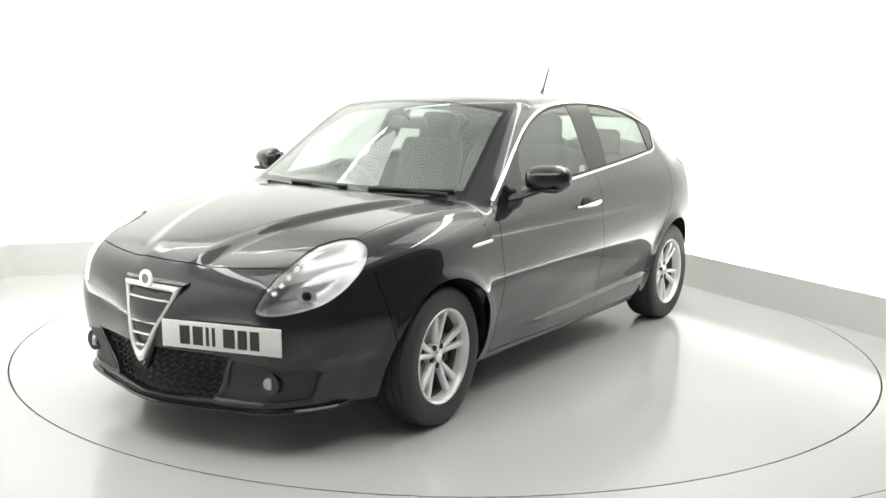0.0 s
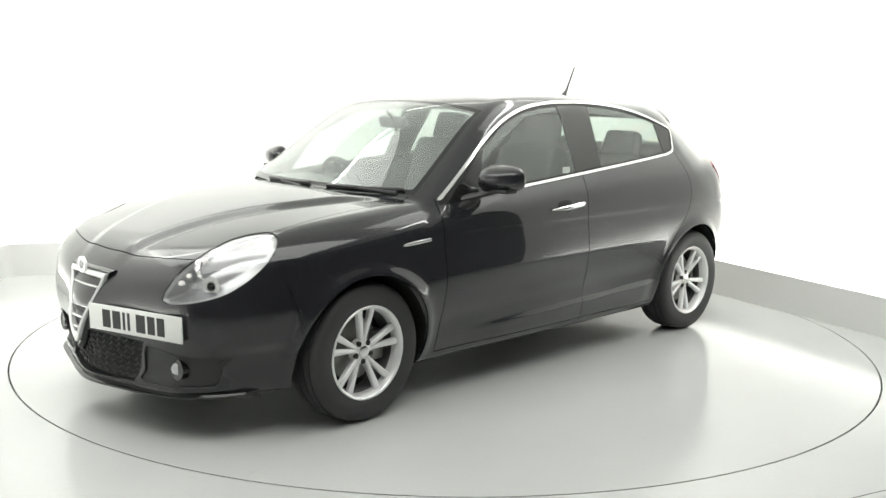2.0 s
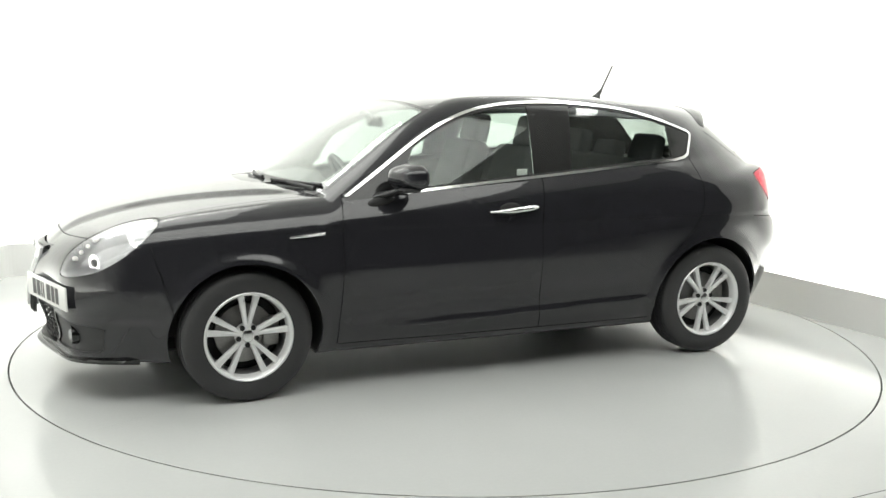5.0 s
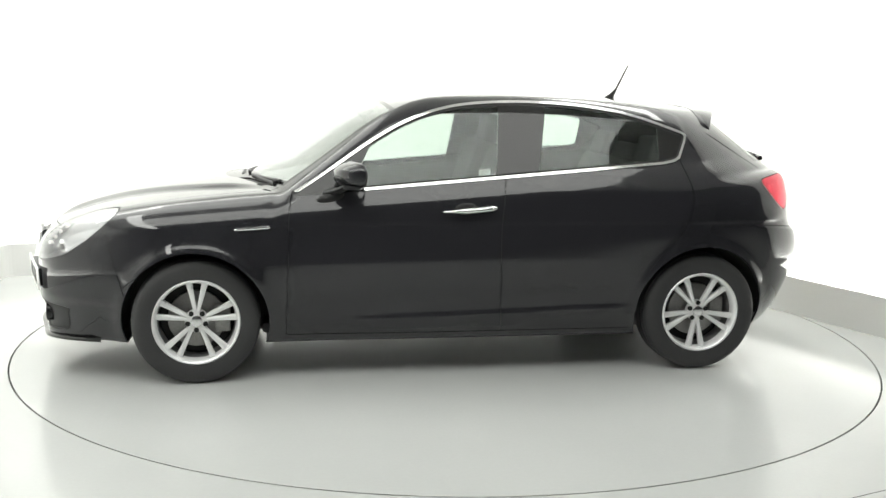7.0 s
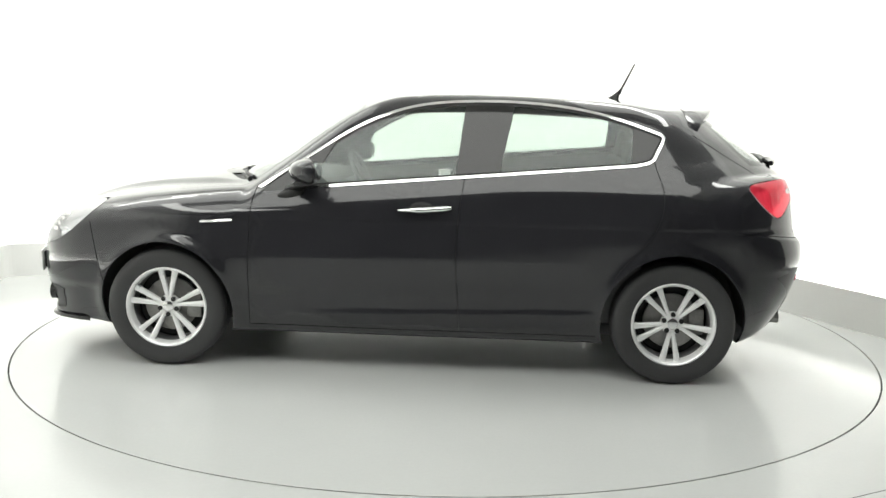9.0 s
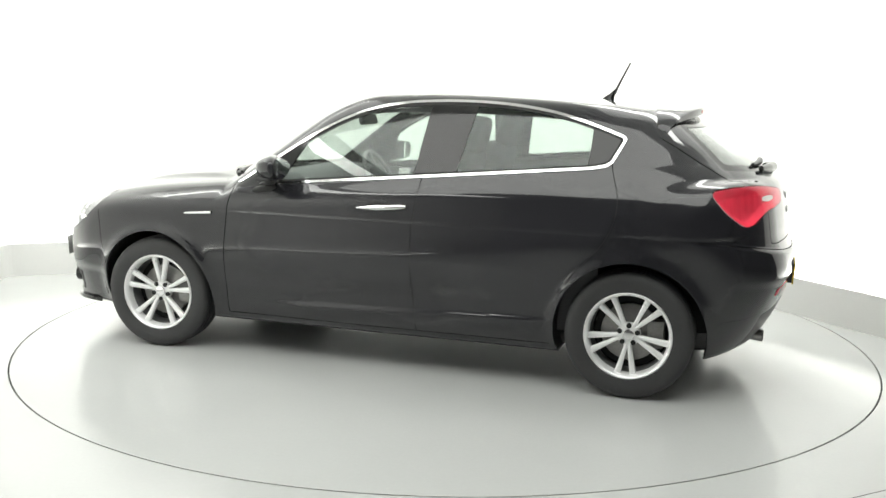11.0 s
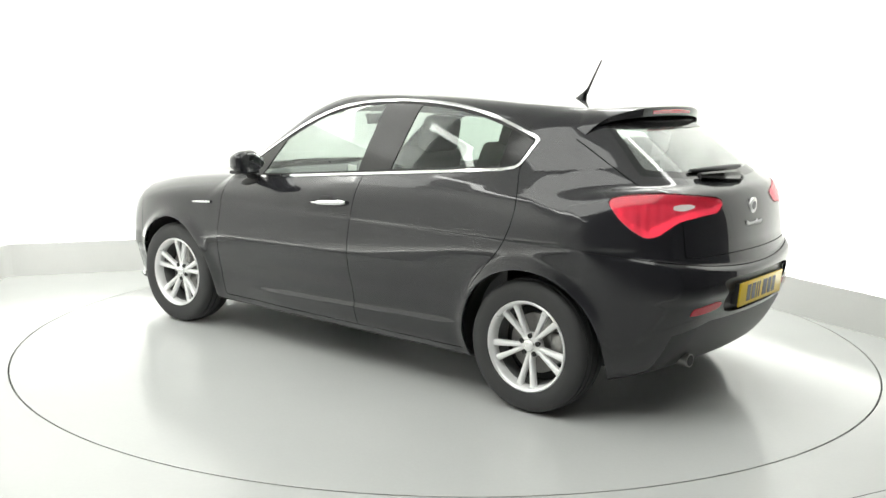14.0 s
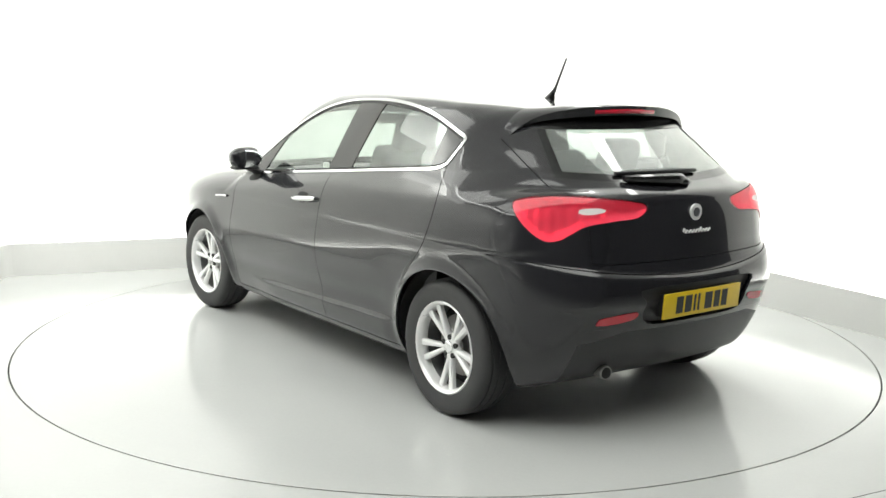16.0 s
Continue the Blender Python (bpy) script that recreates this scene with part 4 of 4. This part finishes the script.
for s in (1, -1):
    # fog lamp
    y, z = 0.548, 0.318
    x = nose_at(y, z)
    fog = tube([(x - 0.03, s * y, z), (x + 0.003, s * (y + 0.002), z)], [0.046, 0.047], "fog_lamp", GLOSS, car, "small round fog lamp", segs=28)
    tube([(x - 0.002, s * y, z), (x + 0.006, s * (y + 0.003), z)], [0.028, 0.024], "fog_lens", LAMP_SILVER, fog, segs=24)
    # side badge
    tube([(1.12, s * (skin_y(1.12, 0.775) + 0.001), 0.775), (1.10, s * (skin_y(1.10, 0.777) + 0.003), 0.777), (1.04, s * (skin_y(1.04, 0.781) + 0.003), 0.781), (0.951, s * (skin_y(0.951, 0.787) + 0.003), 0.787)],
         [0.004, 0.0075, 0.0085, 0.0085], "fender_badge", CHROME, car, "slim chrome badge", segs=8, flat=1.0)
    # door handle and its cup
    hy = skin_y(-0.05, 0.87)
    bm = bmesh.new()
    bmesh.ops.create_uvsphere(bm, u_segments=24, v_segments=12, radius=1, matrix=Matrix.LocRotScale((-0.03, s * (hy - 0.002), 0.872), None, (0.062, 0.010, 0.034)))
    part("handle_cup", bm, SEAM_BLACK, car)
    pts, rads = [], []
    for i in range(11):
        u = i / 10
        pts.append((0.088 - 0.268 * u, s * (skin_y(0.088 - 0.268 * u, 0.87) + 0.008 + 0.026 * math.sin(math.pi * min(u * 1.05, 1)) ** 0.6), 0.861 + 0.019 * u))
        rads.append(0.0165 * (0.35 + 0.65 * float(step(0, 0.45, u))) * (0.6 if i == 10 else 1))
    tube(pts, rads, "door_handle", CHROME, car, "polished chrome handle", segs=12, flat=0.9)
    # door mirror
    mir = new("door_mirror")
    mir.parent = car
    bm = bmesh.new()
    bmesh.ops.create_uvsphere(bm, u_segments=32, v_segments=20, radius=1)
    for v in bm.verts:
        q = v.co.copy()
        k = 1 / max((abs(q.x) ** 3 + abs(q.y) ** 3 + abs(q.z) ** 3) ** (1 / 3), 1e-6)
        q *= k
        px, py, pz = 0.085 * q.x, 0.105 * q.y, 0.066 * q.z
        if px < 0:
            px *= 0.55
        pz *= 1 - 0.30 * max(q.x, 0) - 0.10 * q.y
        py *= 1 - 0.12 * max(q.x, 0)
        v.co = (0.545 + px - 0.06 * q.y * 0.5, s * (0.935 + py), 1.050 + pz + 0.004 * q.y)
    if s < 0:
        bmesh.ops.reverse_faces(bm, faces=bm.faces)
    part("mirror_shell", bm, PAINT, mir, "gloss black mirror cap")
    bm = bmesh.new()
    bmesh.ops.create_uvsphere(bm, u_segments=24, v_segments=12, radius=1, matrix=Matrix.LocRotScale((0.500, s * 0.935, 1.050), Euler((0, 0, s * radians(-14))), (0.008, 0.086, 0.052)))
    part("mirror_glass", bm, MIRROR, mir, "silvered mirror glass")
    bm = bmesh.new()
    box(bm, 0.515, 0.600, s * 0.935 - 0.085, s * 0.935 + 0.070, 0.984, 1.004, 0.009)
    part("mirror_base", bm, PLASTIC, mir)
    fy = skin_y(0.60, 0.955)
    tube([(0.66, s * (fy - 0.03), 0.945), (0.61, s * (fy + 0.03), 0.965), (0.575, s * 0.90, 0.990)], [0.045, 0.032, 0.028], "mirror_foot", PLASTIC, mir, "matt black mirror foot", flat=0.5)
    bm = bmesh.new()
    bmesh.ops.create_uvsphere(bm, u_segments=24, v_segments=12, radius=1, matrix=Matrix.LocRotScale((0.655, s * (skin_y(0.655, 0.925) - 0.004), 0.925), Euler((0, radians(14), 0)), (0.075, 0.022, 0.026)))
    part("mirror_gusset", bm, SEAM_BLACK, mir, "matt black gusset on the door")
    # headlamp inner fittings
    lx, ly = 1.90, 0.655
    bowl = tube([(1.935, s * 0.630, 0.664), (1.968, s * 0.650, 0.664)], [0.026, 0.040], "lamp_projector", CHROME, car, segs=24)
    tube([(1.955, s * 0.642, 0.664), (1.974, s * 0.654, 0.664)], [0.026, 0.016], "projector_lens", GLOSS, bowl, segs=20)
    for i in range(4):
        u = i / 3
        tube([(2.035 - 0.09 * u, s * (0.545 + 0.034 * u), 0.672 + 0.086 * u), (2.052 - 0.09 * u, s * (0.556 + 0.034 * u), 0.674 + 0.086 * u)], [0.012, 0.009], "running_light", CLEAR_WHITE, car, segs=12)

# aerial on the roof
z0 = float(roof_line(-1.07))
bm = bmesh.new()
rows = []
for u in range(7):
    k = u / 6
    rows.append([bm.verts.new((-1.040 - 0.046 * k + (0.040 * (1 - k) ** 1.6 + 0.008) * math.cos(q) * (1.0 if math.cos(q) > 0 else 0.8), (0.020 * (1 - k) ** 1.6 + 0.007) * math.sin(q), z0 - 0.006 + 0.062 * k))
                 for q in [2 * math.pi * j / 16 for j in range(16)]])
for a, b in zip(rows, rows[1:]):
    for j in range(16):
        bm.faces.new((a[j], a[(j + 1) % 16], b[(j + 1) % 16], b[j]))
bm.faces.new(rows[-1])
aerial = new("aerial")
aerial.parent = car
part("aerial_foot", bm, GLOSS, aerial)
tube([(-1.078, 0, z0 + 0.03), (-1.092, 0, z0 + 0.065), (-1.158, 0, 1.632)], [0.008, 0.0065, 0.0045], "aerial_rod", PLASTIC, aerial, segs=8)

# roof spoiler with its brake light
def top_at(x, y):
    z = np.linspace(1.05, 1.5, 901)
    return float(z[np.argmax(body(z * 0 + x, z * 0 + abs(y), z) > 0)])


bm = bmesh.new()
rows = []
for i in range(41):
    y = -0.585 + 1.17 * i / 40
    a = abs(y) / 0.585
    root, back = -1.33 - 0.05 * a ** 2, -1.578 + 0.150 * a ** 2.6
    mid = (root + back) / 2
    zr = top_at(root, y) + 0.002
    k = a ** 4
    zb = (1 - k) * (1.412 - 0.07 * y * y) + k * (top_at(back, y) + 0.008)
    th = 0.048 * (1 - 0.85 * k)
    rows.append([bm.verts.new(c) for c in ((root, y, zr), (mid, y, max((zr + zb) / 2 + 0.005, top_at(mid, y) + 0.004)), (back + 0.012, y, zb + 0.002), (back, y, zb - 0.005), (back + 0.008, y, zb - th),
                                           (mid + 0.01, y, top_at(mid + 0.01, y) - 0.012), (root - 0.01, y, zr - 0.03))])
for a, b in zip(rows, rows[1:]):
    for j in range(7):
        bm.faces.new((a[j], a[(j + 1) % 7], b[(j + 1) % 7], b[j]))
bm.faces.new(rows[0])
bm.faces.new(rows[-1][::-1])
bmesh.ops.recalc_face_normals(bm, faces=bm.faces)
spoiler = part("roof_spoiler", bm, PAINT, car, "black roof spoiler", angle=50)
tube([(-1.564 + 0.150 * (abs(y) / 0.55) ** 2.6, y, 1.384 - 0.07 * y * y) for y in (-0.2, -0.1, 0, 0.1, 0.2)], 0.015, "brake_light", RED_SOLID, spoiler, "dark red brake light", segs=8)

# rear wiper
wiper = new("rear_wiper")
wiper.parent = car
gx = lambda y, z: tail_at(abs(y), z)
tube([(gx(0.02, 1.10) - 0.02, 0.0, 1.088), (gx(0.05, 1.10) - 0.045, 0.05, 1.098), (gx(0.2, 1.10) - 0.035, 0.20, 1.102), (gx(0.33, 1.10) - 0.022, 0.33, 1.106)], [0.032, 0.028, 0.022, 0.014], "wiper_arm", GLOSS, wiper)
tube([(gx(y, 1.125) - 0.018, y, 1.125) for y in (-0.16, -0.05, 0.1, 0.2, 0.34)], [0.009, 0.015, 0.017, 0.015, 0.009], "wiper_blade", PLASTIC, wiper)
bm = bmesh.new()
bmesh.ops.create_uvsphere(bm, u_segments=20, v_segments=10, radius=1, matrix=Matrix.LocRotScale((gx(0, 1.085) - 0.012, 0.0, 1.083), None, (0.03, 0.05, 0.022)))
part("wiper_hub", bm, GLOSS, wiper)

# front wipers at the screen's foot, and the scuttle
def sx_at(y, z):
    x = np.linspace(0.3, 1.4, 1101)
    return float(x[np.argmax(body(x, x * 0 + abs(y), x * 0 + z) > 0)])



for name_y in ((-0.30, 0.10), (0.22, 0.62)):
    a, b = name_y
    fw = new("front_wiper")
    fw.parent = car
    tube([(sx_at(a + (b - a) * u, 0.992) + 0.012, a + (b - a) * u, 0.990 + 0.004 * u) for u in (0, 0.25, 0.5, 0.75, 1)], 0.008, "wiper_blade", PLASTIC, fw)
    tube([(sx_at(b, 0.985) + 0.03, b - 0.02, 0.975), (sx_at((a + b) / 2, 0.985) + 0.025, (a + b) / 2, 0.990)], [0.012, 0.007], "wiper_arm", PLASTIC, fw)

# exhaust
tube([(-1.70, 0.43, 0.275), (-1.88, 0.445, 0.282), (-1.938, 0.452, 0.282)], [0.026, 0.028, 0.031], "exhaust_pipe", STEEL, car, "grey steel tailpipe", segs=20)
tube([(-1.930, 0.4515, 0.282), (-1.9395, 0.4525, 0.282)], [0.024, 0.025], "exhaust_mouth", SEAM_BLACK, car, segs=20)
# ---- cabin ----
def cushion(sx, sy, sz, r=0.05, taper_top=0.0, bend=0.0):
    bm = bmesh.new()
    bmesh.ops.create_cube(bm, size=1)
    bmesh.ops.scale(bm, vec=(sx, sy, sz), verts=bm.verts)
    bmesh.ops.bevel(bm, geom=list(bm.edges), offset=r, segments=4, affect="EDGES", profile=0.6)
    for v in bm.verts:
        u = v.co.z / sz + 0.5
        v.co.y *= 1 - taper_top * u
        v.co.x += bend * (v.co.y / sy * 2) ** 2
    return bm


def car_seat(y):
    s = new("front_seat")
    s.parent = car
    b = part("seat_cushion", cushion(0.52, 0.50, 0.16, 0.06), CLOTH, s)
    b.matrix_basis = pose(0.10, y, 0.52, 0, -6)
    b = part("seat_back", cushion(0.15, 0.49, 0.66, 0.06, 0.18, 0.03), CLOTH, s)
    b.matrix_basis = pose(-0.27, y, 0.84, 0, -17)
    b = part("headrest", cushion(0.10, 0.27, 0.19, 0.045, 0.15), CLOTH, s)
    b.matrix_basis = pose(-0.40, y, 1.235, 0, -14)
    for o in (-0.05, 0.05):
        tube([(-0.365, y + o, 1.10), (-0.385, y + o, 1.18)], 0.007, "post", CHROME, s, segs=8)


for y in (0.37, -0.37):
    car_seat(y)
bench = new("rear_bench")
bench.parent = car
b = part("bench_cushion", cushion(0.50, 1.26, 0.18, 0.06), CLOTH, bench)
b.matrix_basis = pose(-0.72, 0, 0.52, 0, -8)
b = part("bench_back", cushion(0.16, 1.24, 0.58, 0.06, 0.06), CLOTH, bench)
b.matrix_basis = pose(-1.06, 0, 0.80, 0, -20)
for y in (0.40, 0.0, -0.40):
    b = part("headrest", cushion(0.09, 0.27, 0.17 if y else 0.12, 0.04, 0.12), CLOTH, bench)
    b.matrix_basis = pose(-1.165, y, 1.145 if y else 1.115, 0, -16)
bm = bmesh.new()
box(bm, -1.66, -1.20, -0.55, 0.55, 0.985, 1.000, 0.005)
part("parcel_shelf", bm, TRIM, car)
bm = bmesh.new()
box(bm, -1.55, 1.0, -0.66, 0.66, 0.20, 0.26, 0.02)
part("cabin_floor", bm, TRIM, car)
bm = bmesh.new()
rows = []
for i in range(21):
    y = -0.68 + 1.36 * i / 20
    w = 0.16 * (y / 0.68) ** 2
    hump = 0.035 * math.exp(-((y + 0.37) / 0.18) ** 2)
    rows.append([bm.verts.new(c) for c in ((1.02 - w, y, 0.955), (0.80 - w * 0.8, y, 0.965 + hump), (0.66 - w * 0.6, y, 0.945 + hump), (0.60 - w * 0.5, y, 0.88), (0.66 - w * 0.5, y, 0.62), (0.90 - w, y, 0.5))])
for a, b in zip(rows, rows[1:]):
    for j in range(5):
        bm.faces.new((a[j], a[j + 1], b[j + 1], b[j]))
bmesh.ops.recalc_face_normals(bm, faces=bm.faces)
dash = part("dashboard", bm, TRIM, car, "dark grained dashboard", angle=60)
wheel_m = pose(0.46, -0.37, 0.91, 0, -62)
bm = bmesh.new()
n, m = 40, 10
ringv = [[bm.verts.new(((0.175 + 0.015 * math.cos(2 * math.pi * j / m)) * math.cos(2 * math.pi * i / n), (0.175 + 0.015 * math.cos(2 * math.pi * j / m)) * math.sin(2 * math.pi * i / n), 0.015 * math.sin(2 * math.pi * j / m))) for j in range(m)] for i in range(n)]
for i in range(n):
    for j in range(m):
        bm.faces.new((ringv[i][j], ringv[(i + 1) % n][j], ringv[(i + 1) % n][(j + 1) % m], ringv[i][(j + 1) % m]))
sw = part("steering_wheel", bm, TRIM, car)
sw.matrix_basis = wheel_m
b = part("steering_hub", cushion(0.15, 0.13, 0.05, 0.02), TRIM, sw)
for ang in (0, 180, 270):
    b = tube([(0.05 * math.cos(radians(ang + 90)), 0.05 * math.sin(radians(ang + 90)), 0), (0.17 * math.cos(radians(ang + 90)), 0.17 * math.sin(radians(ang + 90)), 0)], 0.014, "wheel_arm", TRIM, sw)
tube([(0.95, -0.37, 0.72), (0.48, -0.37, 0.90)], 0.04, "steering_column", TRIM, car)
# inside mirror
b = part("inside_mirror", cushion(0.03, 0.23, 0.065, 0.014), TRIM, car)
b.matrix_basis = pose(0.40, -0.02, 1.285, 0, 15)
tube([(0.42, 0, 1.30), (0.47, 0, 1.345)], 0.01, "mirror_stalk", TRIM, car)
# inner door linings and headliner
for s in (1, -1):
    bm = bmesh.new()
    rows = []
    for i in range(25):
        x = 0.80 - 1.95 * i / 24
        zb = float(belt_z(x)) - 0.012
        rows.append([bm.verts.new((x, s * (float(side_w(np.array(x), np.array(z))) - d), z)) for z, d in ((0.28, 0.12), (0.60, 0.12), (zb - 0.12, 0.10), (zb, 0.045))])
    for a, b in zip(rows, rows[1:]):
        for j in range(3):
            bm.faces.new((a[j], a[j + 1], b[j + 1], b[j]))
    part("door_lining", bm, TRIM, car)
bm = bmesh.new()
rows = []
for i in range(19):
    x = 0.32 - 1.66 * i / 18
    rows.append([bm.verts.new((x, y, float(roof_line(x)) - 0.045 - 0.085 * y * y - 0.05 * abs(y / 0.57) ** 8)) for y in (-0.56, -0.48, -0.25, 0, 0.25, 0.48, 0.56)])
for a, b in zip(rows, rows[1:]):
    for j in range(6):
        bm.faces.new((a[j], a[j + 1], b[j + 1], b[j]))
part("headliner", bm, LINER, car)
# dealer's sticker in the front door's window
bm = bmesh.new()
sy = skin_y(-0.14, 1.055) - 0.012
box(bm, -0.165, -0.105, sy - 0.0008, sy + 0.0008, 1.035, 1.068)
part("window_sticker", bm, PAPER, car, "small white paper sticker", smooth=False)
def motions():
    rows, table_rows = [], []
    for t, deg in TURN:
        a = radians(deg)
        x, y = CAR_X * math.cos(a) - CAR_Y * math.sin(a), CAR_X * math.sin(a) + CAR_Y * math.cos(a)
        rows.append((t, pose(-x, -y, 0, 0, 0, deg + 180)))
        table_rows.append((t, pose(0, 0, 0, 0, 0, deg + 180)))
    walk(car, rows)
    walk(turntable, table_rows)


motions()
